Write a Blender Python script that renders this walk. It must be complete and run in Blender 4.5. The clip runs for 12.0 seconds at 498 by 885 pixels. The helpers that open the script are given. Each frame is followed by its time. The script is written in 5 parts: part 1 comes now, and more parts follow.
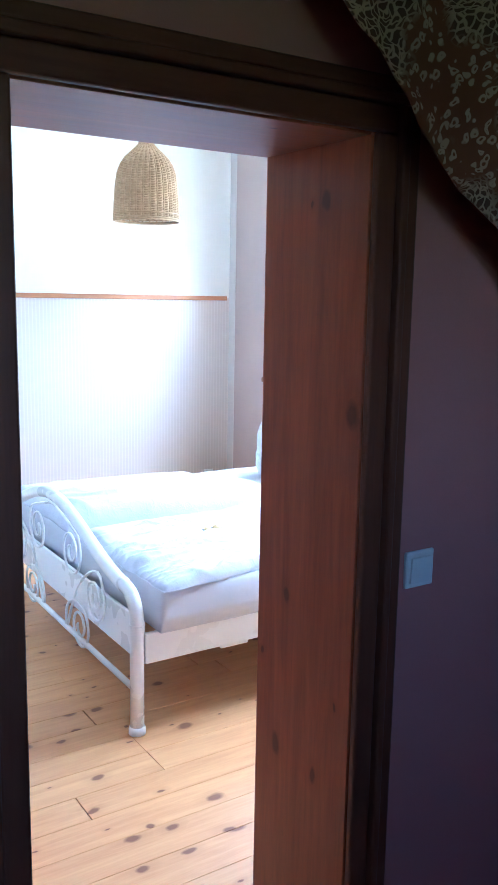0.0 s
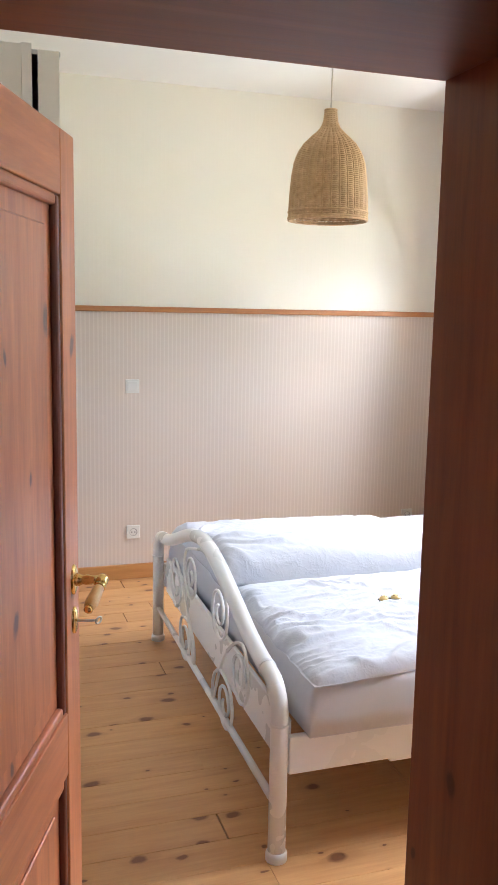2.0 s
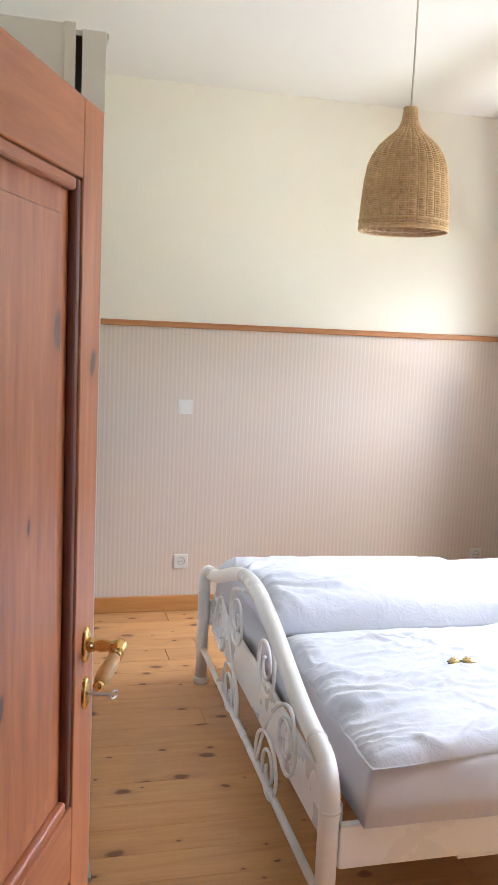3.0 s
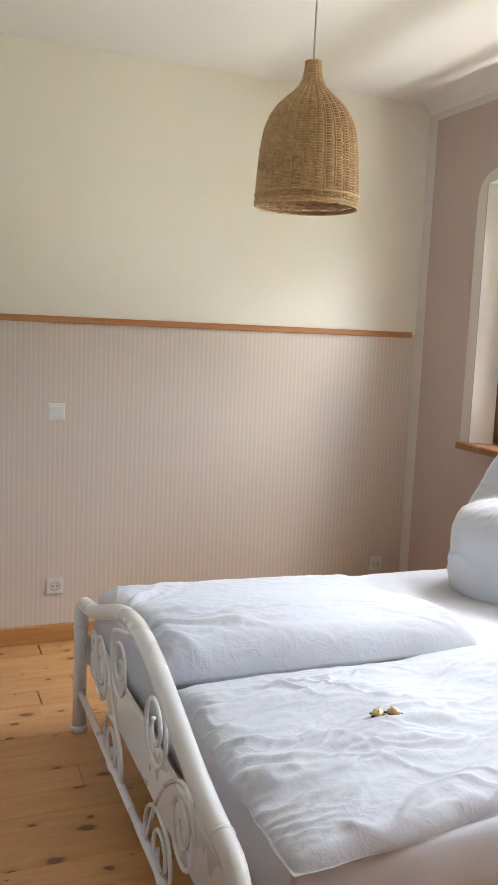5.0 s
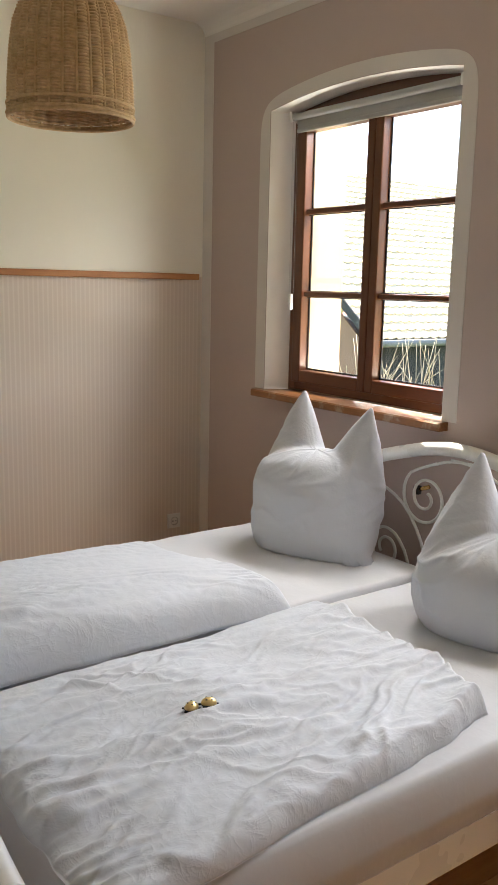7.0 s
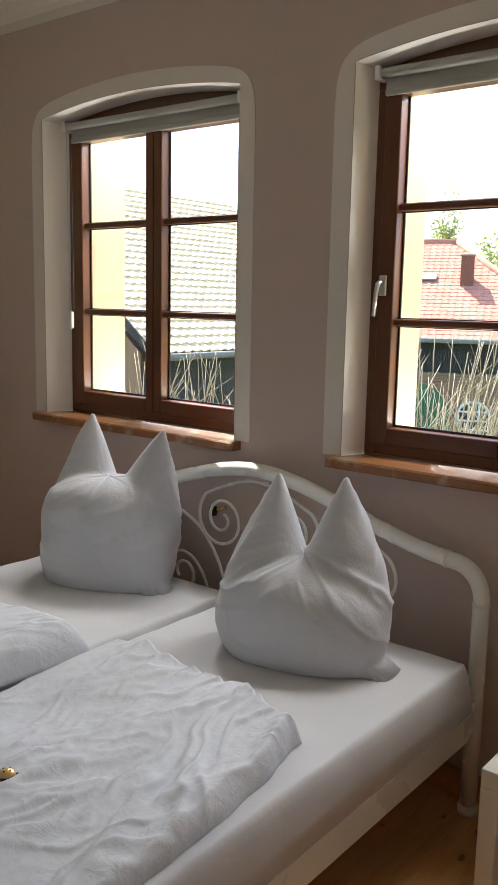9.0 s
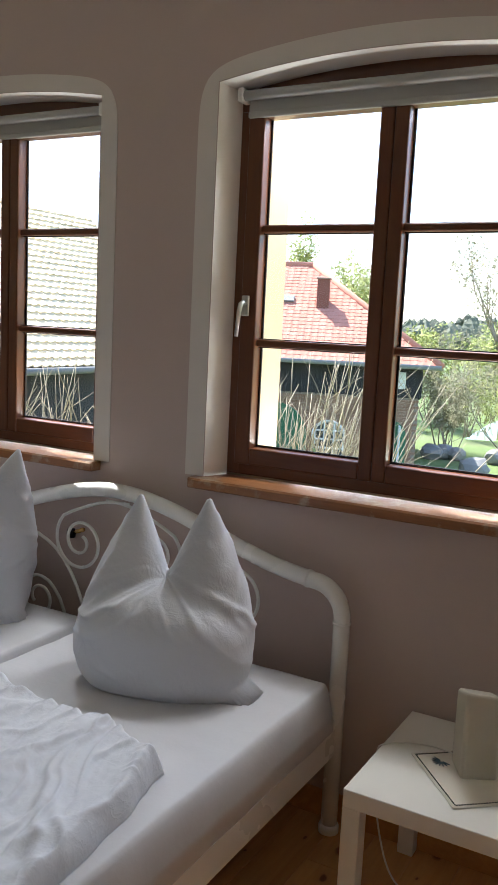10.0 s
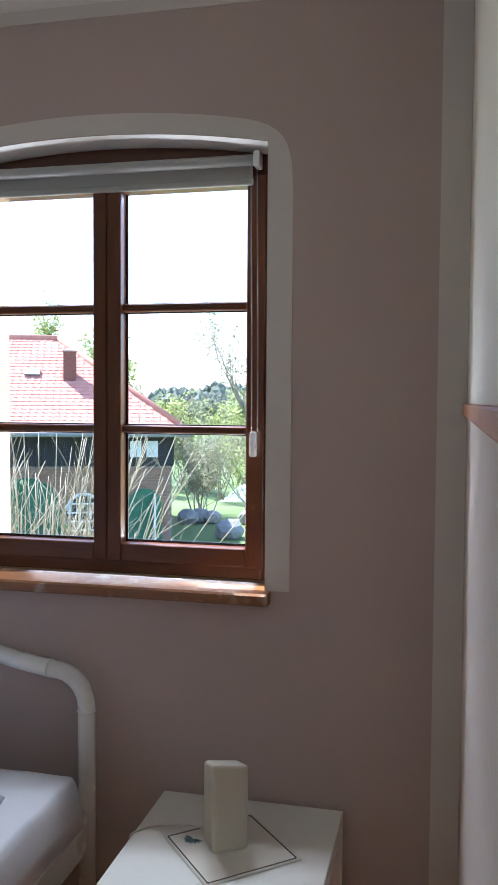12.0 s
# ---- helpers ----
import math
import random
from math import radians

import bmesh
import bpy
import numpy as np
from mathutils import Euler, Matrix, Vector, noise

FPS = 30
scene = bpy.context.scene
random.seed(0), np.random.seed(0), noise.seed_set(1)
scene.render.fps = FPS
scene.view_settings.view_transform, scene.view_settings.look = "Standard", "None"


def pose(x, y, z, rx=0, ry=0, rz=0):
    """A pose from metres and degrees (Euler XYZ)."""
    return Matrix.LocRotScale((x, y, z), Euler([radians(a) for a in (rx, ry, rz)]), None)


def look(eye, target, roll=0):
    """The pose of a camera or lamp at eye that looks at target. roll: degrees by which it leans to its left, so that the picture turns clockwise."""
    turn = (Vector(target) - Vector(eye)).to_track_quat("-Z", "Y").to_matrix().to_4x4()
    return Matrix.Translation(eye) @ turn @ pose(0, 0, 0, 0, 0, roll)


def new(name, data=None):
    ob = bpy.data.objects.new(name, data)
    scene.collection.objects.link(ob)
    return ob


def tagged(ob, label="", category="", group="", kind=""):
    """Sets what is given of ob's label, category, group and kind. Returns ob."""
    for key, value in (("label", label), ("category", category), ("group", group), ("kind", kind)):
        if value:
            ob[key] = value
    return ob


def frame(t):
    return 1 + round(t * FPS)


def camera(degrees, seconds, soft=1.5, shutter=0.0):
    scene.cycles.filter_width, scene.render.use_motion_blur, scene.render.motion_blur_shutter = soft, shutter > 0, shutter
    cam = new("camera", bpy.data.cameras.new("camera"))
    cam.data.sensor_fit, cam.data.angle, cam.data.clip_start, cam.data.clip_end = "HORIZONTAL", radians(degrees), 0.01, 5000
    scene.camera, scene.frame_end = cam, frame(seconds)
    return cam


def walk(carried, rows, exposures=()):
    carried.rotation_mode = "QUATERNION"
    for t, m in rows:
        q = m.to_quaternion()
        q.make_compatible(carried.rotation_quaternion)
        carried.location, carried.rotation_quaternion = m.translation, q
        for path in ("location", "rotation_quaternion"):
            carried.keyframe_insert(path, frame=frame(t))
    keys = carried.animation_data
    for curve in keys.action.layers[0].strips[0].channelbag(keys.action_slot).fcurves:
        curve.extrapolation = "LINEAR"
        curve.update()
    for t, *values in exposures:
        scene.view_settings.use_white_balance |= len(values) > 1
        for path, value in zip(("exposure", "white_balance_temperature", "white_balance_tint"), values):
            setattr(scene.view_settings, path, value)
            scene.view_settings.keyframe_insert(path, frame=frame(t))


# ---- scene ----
cam = camera(32.6, 12.0)
PATH = [
    (0, (-0.027, -0.537, 1.639), (1.053, 1.112, 1.303), 1.0),
    (0.5, (0.117, -0.436, 1.624), (1.076, 1.286, 1.282), 0.4),
    (1, (0.212, -0.278, 1.618), (1.132, 1.466, 1.286), -0.9),
    (1.5, (0.305, -0.146, 1.613), (1.126, 1.65, 1.3), -1.1),
    (2, (0.442, 0.006, 1.627), (1.064, 1.882, 1.323), 1.1),
    (2.5, (0.527, 0.115, 1.629), (1.033, 2.03, 1.347), 2.0),
    (3, (0.552, 0.316, 1.618), (1.039, 2.238, 1.356), 2.6),
    (3.2, (0.564, 0.38, 1.61), (1.067, 2.296, 1.332), 2.3),
    (4.8, (0.665, 0.736, 1.611), (1.365, 2.591, 1.348), 2.8),
    (5, (0.67, 0.77, 1.611), (1.419, 2.606, 1.352), 2.5),
    (5.5, (0.705, 0.854, 1.611), (1.614, 2.618, 1.36), 2.8),
    (6, (0.759, 0.907, 1.604), (1.719, 2.643, 1.348), 3.3),
    (6.5, (0.8, 0.979, 1.589), (1.822, 2.669, 1.272), 2.4),
    (7, (0.828, 1.064, 1.593), (1.997, 2.645, 1.229), 1.3),
    (7.2, (0.835, 1.077, 1.592), (2.056, 2.619, 1.226), 0.9),
    (8.8, (0.888, 1.158, 1.607), (2.398, 2.423, 1.264), 1.3),
    (9, (0.889, 1.185, 1.614), (2.428, 2.42, 1.289), 1.2),
    (9.5, (0.894, 1.203, 1.612), (2.512, 2.347, 1.338), 1.5),
    (10, (0.92, 1.218, 1.617), (2.648, 2.186, 1.343), 2.8),
    (10.5, (0.926, 1.228, 1.615), (2.74, 2.025, 1.343), 4.7),
    (11, (0.924, 1.198, 1.619), (2.8, 1.864, 1.421), 3.3),
    (11.5, (0.926, 1.179, 1.634), (2.846, 1.723, 1.51), 1.7),
    (12, (0.947, 1.143, 1.647), (2.893, 1.596, 1.55), 0.4),
]
EXPOSURE = [(0, 4.45, 4050, 7), (0.5, 4.22, 4700, 10), (1.0, 4.0, 5250, 12), (1.5, 3.7, 5550, 13), (2.5, 3.62, 5550, 13), (3.2, 3.58, 5600, 13), (4.8, 3.15, 5800, 11), (5.5, 2.93, 6000, 10), (6.5, 2.65, 6250, 10), (7.2, 2.40, 6350, 10), (8.8, 1.97, 6300, 10), (9.5, 1.83, 6100, 10), (10.5, 1.87, 5650, 11), (12, 2.08, 5150, 12)]
walk(cam, [(t, look(eye, target, roll)) for t, eye, target, roll in PATH], EXPOSURE)

# ---- world, sun ----
world = bpy.data.worlds.new("sky")
scene.world = world
world.use_nodes = True
_n = world.node_tree.nodes
_bg = _n["Background"]
_sky = _n.new("ShaderNodeTexSky")
_sky.sky_type = "NISHITA"
_sky.sun_disc = False
SUN_DIR = Vector((0.256, 0.513, 0.818)).normalized()
_sky.sun_elevation = math.asin(SUN_DIR.z)
_sky.sun_rotation = math.atan2(SUN_DIR.x, SUN_DIR.y)
_bg.inputs["Strength"].default_value = 0.15
world.node_tree.links.new(_sky.outputs[0], _bg.inputs[0])
_s = bpy.data.lights.new("sun", "SUN")
_s.energy, _s.angle, _s.color = 4.5, radians(0.5), (1.0, 0.94, 0.85)
sun = new("sun", _s)
sun.matrix_world = look(SUN_DIR * 60, (0, 0, 0))


# the sky's light in the two window openings
def sky_light(name, at, to, w, h, power):
    a = bpy.data.lights.new(name, "AREA")
    a.shape, a.size, a.size_y, a.energy, a.color = "RECTANGLE", w, h, power, (1.0, 0.965, 0.91)
    new(name, a).matrix_world = look(at, to)


for _y, _p in ((2.2, 17), (3.81, 16)):
    sky_light("window_skylight", (3.98, _y, 2.66), (2.6, _y - 0.25, 1.45), 0.95, 0.4, _p)
    # light thrown up by the sunlit yard
    sky_light("window_groundlight", (3.87, _y, 1.085), (3.3, _y, 1.66), 0.95, 0.09, _p * 0.24)


# ---- material helpers ----
class Nodes:
    def __init__(self, name):
        self.m = bpy.data.materials.new(name)
        self.m.use_nodes = True
        self.t = self.m.node_tree
        self.b = self.t.nodes["Principled BSDF"]

    def n(self, kind, operation="", data_type="", blend_type="", voronoi_dimensions=""):
        node = self.t.nodes.new("ShaderNode" + kind)
        if operation:
            node.operation = operation
        if data_type:
            node.data_type = data_type
        if blend_type:
            node.blend_type = blend_type
        if voronoi_dimensions:
            node.voronoi_dimensions = voronoi_dimensions
        return node

    def l(self, a, b):
        self.t.links.new(a, b)

    def value(self, socket, v):
        if hasattr(v, "links"):
            self.l(v, socket)
        else:
            socket.default_value = v

    def coord(self, scale=(1, 1, 1), island=False, rand=False, turn=(0, 0, 0)):
        tc = self.n("TexCoord").outputs["Object"]
        mp = self.n("Mapping")
        mp.inputs["Scale"].default_value = scale
        mp.inputs["Rotation"].default_value = turn
        if rand:
            info = self.n("ObjectInfo").outputs["Random"]
            add = self.n("VectorMath", operation="MULTIPLY_ADD")
            self.l(info, add.inputs[0])
            add.inputs[1].default_value = (37.0, 53.0, 19.0)
            self.l(tc, add.inputs[2])
            tc = add.outputs[0]
        self.l(tc, mp.inputs["Vector"])
        return mp.outputs[0]

    def noise(self, vec, scale, detail=4.0, rough=0.55, distort=0.0):
        nn = self.n("TexNoise")
        self.l(vec, nn.inputs["Vector"])
        nn.inputs["Scale"].default_value = scale
        nn.inputs["Detail"].default_value = detail
        nn.inputs["Roughness"].default_value = rough
        nn.inputs["Distortion"].default_value = distort
        return nn.outputs["Fac"]

    def ramp(self, fac, stops, interp="LINEAR"):
        r = self.n("ValToRGB")
        r.color_ramp.interpolation = interp
        e = r.color_ramp.elements
        while len(e) < len(stops):
            e.new(0.5)
        for el, (p, c) in zip(e, stops):
            el.position = p
            el.color = (*c, 1) if len(c) == 3 else c
        self.l(fac, r.inputs[0])
        return r.outputs[0]

    def mix(self, fac, a, b, blend="MIX"):
        mx = self.n("Mix", data_type="RGBA", blend_type=blend)
        self.value(mx.inputs[0], fac)
        for sock, v in ((mx.inputs[6], a), (mx.inputs[7], b)):
            if hasattr(v, "links"):
                self.l(v, sock)
            else:
                sock.default_value = (*v, 1)
        return mx.outputs[2]

    def math(self, op, a, b=0.0, c=0.0):
        mm = self.n("Math", operation=op)
        self.value(mm.inputs[0], a)
        self.value(mm.inputs[1], b)
        self.value(mm.inputs[2], c)
        return mm.outputs[0]

    def bump(self, height, strength=0.3, dist=0.01):
        bp = self.n("Bump")
        bp.inputs["Strength"].default_value = strength
        bp.inputs["Distance"].default_value = dist
        self.l(height, bp.inputs["Height"])
        self.l(bp.outputs[0], self.b.inputs["Normal"])

    def base(self, color, rough=0.5, metal=0.0, spec=None, coat=None):
        if hasattr(color, "links"):
            self.l(color, self.b.inputs["Base Color"])
        else:
            self.b.inputs["Base Color"].default_value = (*color, 1)
        self.value(self.b.inputs["Roughness"], rough)
        self.b.inputs["Metallic"].default_value = metal
        if spec is not None:
            self.b.inputs["Specular IOR Level"].default_value = spec
        if coat is not None:
            self.b.inputs["Coat Weight"].default_value = coat
            self.b.inputs["Coat Roughness"].default_value = 0.15
        return self.m


def paint(name, c, rough=0.6, var=0.06, scale=2.0, bump=0.15, grain=180.0, spec=0.3):
    """Painted or plain surface: slow blotches, fine grain."""
    k = Nodes(name)
    v = k.coord()
    slow = k.noise(v, scale, 3)
    fine = k.noise(v, grain, 3)
    lo = tuple(x * (1 - var) for x in c)
    hi = tuple(min(1, x * (1 + var)) for x in c)
    col = k.mix(slow, lo, hi)
    r = k.math("MULTIPLY_ADD", slow, 0.12, rough - 0.06)
    if bump:
        k.bump(k.math("MULTIPLY_ADD", k.noise(v, 14.0, 3), 1.5, fine), bump, 0.0012)
    return k.base(col, r, spec=spec)


def wood(name, c1, c2, along="x", rough=0.4, knots=4.0, rand=False, dark=(0.09, 0.035, 0.012), coat=0.0, fine=1.0, wear=None, few=0.4, big=0.14):
    """Pine-like wood with stretched grain and scattered knots."""
    k = Nodes(name)
    st = {"x": (0.9, 11, 11), "y": (11, 0.9, 11), "z": (11, 11, 0.9)}[along]
    v = k.coord(tuple(s * fine for s in st), rand=rand)
    g1 = k.noise(v, 1.6, 5, 0.6, 0.8)
    g2 = k.noise(v, 7.0, 4, 0.65, 0.3)
    g = k.math("MULTIPLY_ADD", g2, 0.45, k.math("MULTIPLY", g1, 0.65))
    col = k.ramp(g, [(0.3, c1), (0.72, c2)])
    if rand:
        info = k.n("ObjectInfo").outputs["Random"]
        col = k.mix(k.math("MULTIPLY", info, 0.22), col, tuple(x * 0.72 for x in c1))
    if knots:
        axes = {"x": (0, 1, 2), "y": (1, 0, 2), "z": (2, 0, 1)}[along]
        xyz = k.n("SeparateXYZ")
        k.l(k.coord((1, 1, 1), rand=rand), xyz.inputs[0])
        flat = k.n("CombineXYZ")
        k.l(k.math("MULTIPLY", xyz.outputs[axes[0]], knots * 0.6), flat.inputs[0])
        k.l(k.math("MULTIPLY", k.math("ADD", xyz.outputs[axes[1]], xyz.outputs[axes[2]]), knots), flat.inputs[1])
        warp = k.noise(flat.outputs[0], 2.5, 2)
        vo = k.n("TexVoronoi", voronoi_dimensions="2D")
        add = k.n("VectorMath", operation="MULTIPLY_ADD")
        k.l(warp, add.inputs[0])
        add.inputs[1].default_value = (0.2, 0.2, 0.2)
        k.l(flat.outputs[0], add.inputs[2])
        k.l(add.outputs[0], vo.inputs["Vector"])
        vo.inputs["Scale"].default_value = 1.0
        sep = k.n("SeparateColor")
        k.l(vo.outputs["Color"], sep.inputs[0])
        some = k.math("GREATER_THAN", sep.outputs[0], few)
        size = k.math("MULTIPLY_ADD", k.math("POWER", sep.outputs[1], 2.0), big, 0.045)
        d = k.math("DIVIDE", vo.outputs["Distance"], size)
        core = k.math("MULTIPLY", some, k.ramp(d, [(0.55, (1, 1, 1)), (1.0, (0, 0, 0))]))
        halo = k.math("MULTIPLY", some, k.ramp(k.math("MULTIPLY", d, 0.4), [(0.3, (1, 1, 1)), (1.0, (0, 0, 0))]))
        col = k.mix(k.math("MULTIPLY", halo, 0.25), col, tuple(x * 0.6 for x in c1))
        col = k.mix(k.math("MULTIPLY", core, 0.85), col, dark)
    if wear:
        w = k.noise(k.coord((1, 1, 1)), 9.0, 5, 0.65)
        col = k.mix(k.ramp(w, [(0.54, (0, 0, 0)), (0.68, (1, 1, 1))]), col, wear)
    k.bump(g, 0.12, 0.003)
    r = k.math("MULTIPLY_ADD", g2, 0.18, rough - 0.09)
    return k.base(col, r, spec=0.4, coat=coat)


def glass_pane(name):
    k = Nodes(name)
    out = k.t.nodes["Material Output"]
    tr = k.n("BsdfTransparent")
    gl = k.n("BsdfGlossy")
    gl.inputs["Roughness"].default_value = 0.02
    fr = k.n("Fresnel")
    fr.inputs["IOR"].default_value = 1.35
    mx = k.n("MixShader")
    k.l(k.math("MINIMUM", fr.outputs[0], 0.07), mx.inputs[0])
    k.l(tr.outputs[0], mx.inputs[1])
    k.l(gl.outputs[0], mx.inputs[2])
    k.l(mx.outputs[0], out.inputs["Surface"])
    return k.m


def cloth(name, c, weave=900.0, wrinkle=0.25, wscale=9.0, sheen=0.2):
    k = Nodes(name)
    v = k.coord()
    w = k.noise(k.coord((1, 1.7, 1)), wscale, 5, 0.55, 0.6)
    f = k.noise(v, weave, 1)
    slow = k.noise(v, 3.0, 2)
    ridge = k.math("POWER", k.math("SUBTRACT", 1.0, k.math("ABSOLUTE", k.math("MULTIPLY_ADD", w, 4.0, -2.0))), 3.0)
    w2 = k.noise(k.coord((1.3, 0.8, 1), turn=(0, 0, 0.7)), wscale * 2.3, 4, 0.5, 0.4)
    ridge2 = k.math("POWER", k.math("MAXIMUM", 0.0, k.math("SUBTRACT", 1.0, k.math("ABSOLUTE", k.math("MULTIPLY_ADD", w2, 5.0, -2.5)))), 3.0)
    k.bump(k.math("MULTIPLY_ADD", f, 0.03, k.math("MULTIPLY_ADD", ridge2, 0.45, k.math("MAXIMUM", ridge, 0.0))), wrinkle, 0.006)
    k.b.inputs["Sheen Weight"].default_value = sheen
    return k.base(k.mix(slow, tuple(x * 0.97 for x in c), c), 0.85, spec=0.15)


def wallpaper(name, low, line, high, axis=0):
    """Striped paper up to the chair rail, plain limewash above it."""
    k = Nodes(name)
    v = k.coord()
    sep = k.n("SeparateXYZ")
    k.l(v, sep.inputs[0])
    ph = k.math("FRACT", k.math("DIVIDE", sep.outputs[axis], 0.0245))
    tri = k.math("ABSOLUTE", k.math("SUBTRACT", ph, 0.5))
    st = k.ramp(tri, [(0.10, (1, 1, 1)), (0.2, (0, 0, 0))])
    st2 = k.math("MULTIPLY", st, k.math("MULTIPLY_ADD", k.noise(v, 300, 2), 0.5, 0.5))
    slow = k.noise(v, 1.7, 4)
    lowc = k.mix(st2, k.mix(slow, tuple(x * 0.96 for x in low), low), line)
    highc = k.mix(k.noise(v, 2.4, 5, 0.6), tuple(x * 0.96 for x in high), high)
    up = k.math("GREATER_THAN", sep.outputs[2], 1.63)
    k.bump(k.math("MULTIPLY_ADD", k.noise(v, 25, 4), 1.0, k.math("MULTIPLY", st, 0.25)), 0.2, 0.0015)
    return k.base(k.mix(up, lowc, highc), 0.75, spec=0.2)


M = {}
M["stripe"] = wallpaper("striped_paper", (0.69, 0.595, 0.50), (0.75, 0.665, 0.57), (0.87, 0.825, 0.70))
M["stripe_y"] = wallpaper("striped_paper_side", (0.69, 0.595, 0.50), (0.75, 0.665, 0.57), (0.87, 0.825, 0.70), axis=1)
M["taupe"] = paint("taupe_wall_paint", (0.53, 0.43, 0.38), 0.8, 0.05, 1.5, 0.25)
M["band"] = paint("pale_grey_band_paint", (0.70, 0.66, 0.60), 0.8, 0.05, 3.0, 0.25)
M["white_wall"] = paint("white_limewash", (0.80, 0.77, 0.71), 0.8, 0.03, 2.0, 0.25)
M["ceiling"] = paint("ceiling_white", (0.82, 0.79, 0.73), 0.85, 0.03, 1.2, 0.2)
M["render_cream"] = paint("cream_render", (0.46, 0.365, 0.225), 0.9, 0.08, 5.0, 0.5, 60)
M["mauve"] = paint("mauve_hall_paint", (0.45, 0.20, 0.165), 0.75, 0.06, 1.5, 0.25)
M["floor"] = wood("pine_floor", (0.56, 0.27, 0.095), (0.74, 0.42, 0.17), "x", 0.42, 9.0, True, (0.17, 0.06, 0.025), coat=0.2, few=0.42, big=0.17)
M["jamb"] = wood("dark_stained_pine_upright", (0.16, 0.042, 0.016), (0.33, 0.10, 0.036), "z", 0.45, 8.0, False, (0.07, 0.016, 0.008), coat=0.1, few=0.7)
M["jamb_x"] = wood("dark_stained_pine_level", (0.17, 0.05, 0.02), (0.31, 0.105, 0.042), "x", 0.45, 8.0, False, (0.05, 0.01, 0.006), coat=0.1)
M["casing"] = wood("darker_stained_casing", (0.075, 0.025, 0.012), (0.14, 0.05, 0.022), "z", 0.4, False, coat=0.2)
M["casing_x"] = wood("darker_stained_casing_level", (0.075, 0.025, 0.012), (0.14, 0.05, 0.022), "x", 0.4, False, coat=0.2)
M["leaf"] = wood("red_brown_door_pine", (0.47, 0.155, 0.062), (0.76, 0.31, 0.13), "z", 0.4, 6.0, False, (0.16, 0.095, 0.085), coat=0.06, few=0.5, big=0.2)
M["leaf_x"] = wood("red_brown_door_pine_level", (0.47, 0.155, 0.062), (0.72, 0.29, 0.125), "x", 0.4, False, False, coat=0.06)
# door pine darkened: the shade in the panel recess is painted in
M["leaf_shade"] = wood("door_moulding_painted_shade", (0.14, 0.035, 0.018), (0.2, 0.06, 0.03), "z", 0.4, False)
M["rail"] = wood("chair_rail_pine", (0.34, 0.13, 0.045), (0.52, 0.24, 0.09), "x", 0.45, 3.0)
M["skirting"] = wood("skirting_pine", (0.44, 0.2, 0.06), (0.58, 0.3, 0.1), "x", 0.4, 5.0)
M["win"] = wood("window_hardwood", (0.075, 0.022, 0.007), (0.14, 0.045, 0.014), "z", 0.35, False, coat=0.25)
M["win_y"] = wood("window_hardwood_level", (0.075, 0.022, 0.007), (0.14, 0.045, 0.014), "y", 0.35, False, coat=0.25)
M["sill"] = wood("worn_sill_board", (0.17, 0.062, 0.02), (0.30, 0.13, 0.045), "y", 0.35, False, wear=(0.40, 0.29, 0.19), coat=0.1)
M["glass"] = glass_pane("window_glass")
M["enamel"] = paint("white_enamel_metal", (0.80, 0.80, 0.75), 0.28, 0.03, 4.0, 0.05, 60, 0.5)
M["sheet"] = cloth("white_sheet", (0.61, 0.61, 0.625), wrinkle=0.06, wscale=5)
M["duvet"] = cloth("white_duvet_cotton", (0.63, 0.65, 0.69), wrinkle=0.16, wscale=11)
M["pillow"] = cloth("white_pillow_cotton", (0.635, 0.65, 0.685), wrinkle=0.12, wscale=12)
M["blind"] = cloth("pale_grey_blind_fabric", (0.44, 0.44, 0.41), wrinkle=0.02, wscale=3)
M["plastic"] = paint("white_plastic", (0.78, 0.77, 0.71), 0.35, 0.02, 8.0, 0.0)
M["plastic_dark"] = paint("dark_hole", (0.03, 0.03, 0.03), 0.6, 0.1, 8.0, 0.0)
M["chain"] = paint("grey_bead_plastic", (0.42, 0.40, 0.36), 0.4, 0.05, 8.0, 0.0)
M["lacquer"] = paint("white_lacquer", (0.80, 0.79, 0.72), 0.32, 0.02, 3.0, 0.05, 90, 0.45)
M["wardrobe"] = paint("pale_grey_wardrobe_foil", (0.80, 0.78, 0.72), 0.5, 0.03, 2.0, 0.05)
M["brass"] = Nodes("polished_brass").base((0.78, 0.52, 0.18), 0.22, 1.0)
M["steel"] = Nodes("brushed_steel").base((0.62, 0.62, 0.60), 0.35, 1.0)
M["goldfoil"] = Nodes("gold_foil").base((0.86, 0.66, 0.30), 0.3, 1.0)
M["black"] = paint("black_paint", (0.02, 0.02, 0.02), 0.5, 0.2, 8, 0)
M["cord"] = paint("pale_cord", (0.62, 0.57, 0.47), 0.7, 0.05, 20, 0)
M["handle_wood"] = wood("handle_grip_wood", (0.62, 0.33, 0.10), (0.80, 0.50, 0.20), "x", 0.3, False, fine=3)


def wicker():
    k = Nodes("natural_wicker")
    v = k.coord()
    g = k.noise(v, 60, 4, 0.6)
    s = k.noise(v, 6, 2)
    col = k.ramp(k.math("MULTIPLY_ADD", s, 0.4, k.math("MULTIPLY", g, 0.6)), [(0.3, (0.50, 0.32, 0.155)), (0.7, (0.80, 0.58, 0.33))])
    k.bump(k.noise(v, 260, 3), 0.25, 0.002)
    k.b.inputs["Subsurface Weight"].default_value = 0.0
    return k.base(col, 0.65, spec=0.3)


M["wicker"] = wicker()


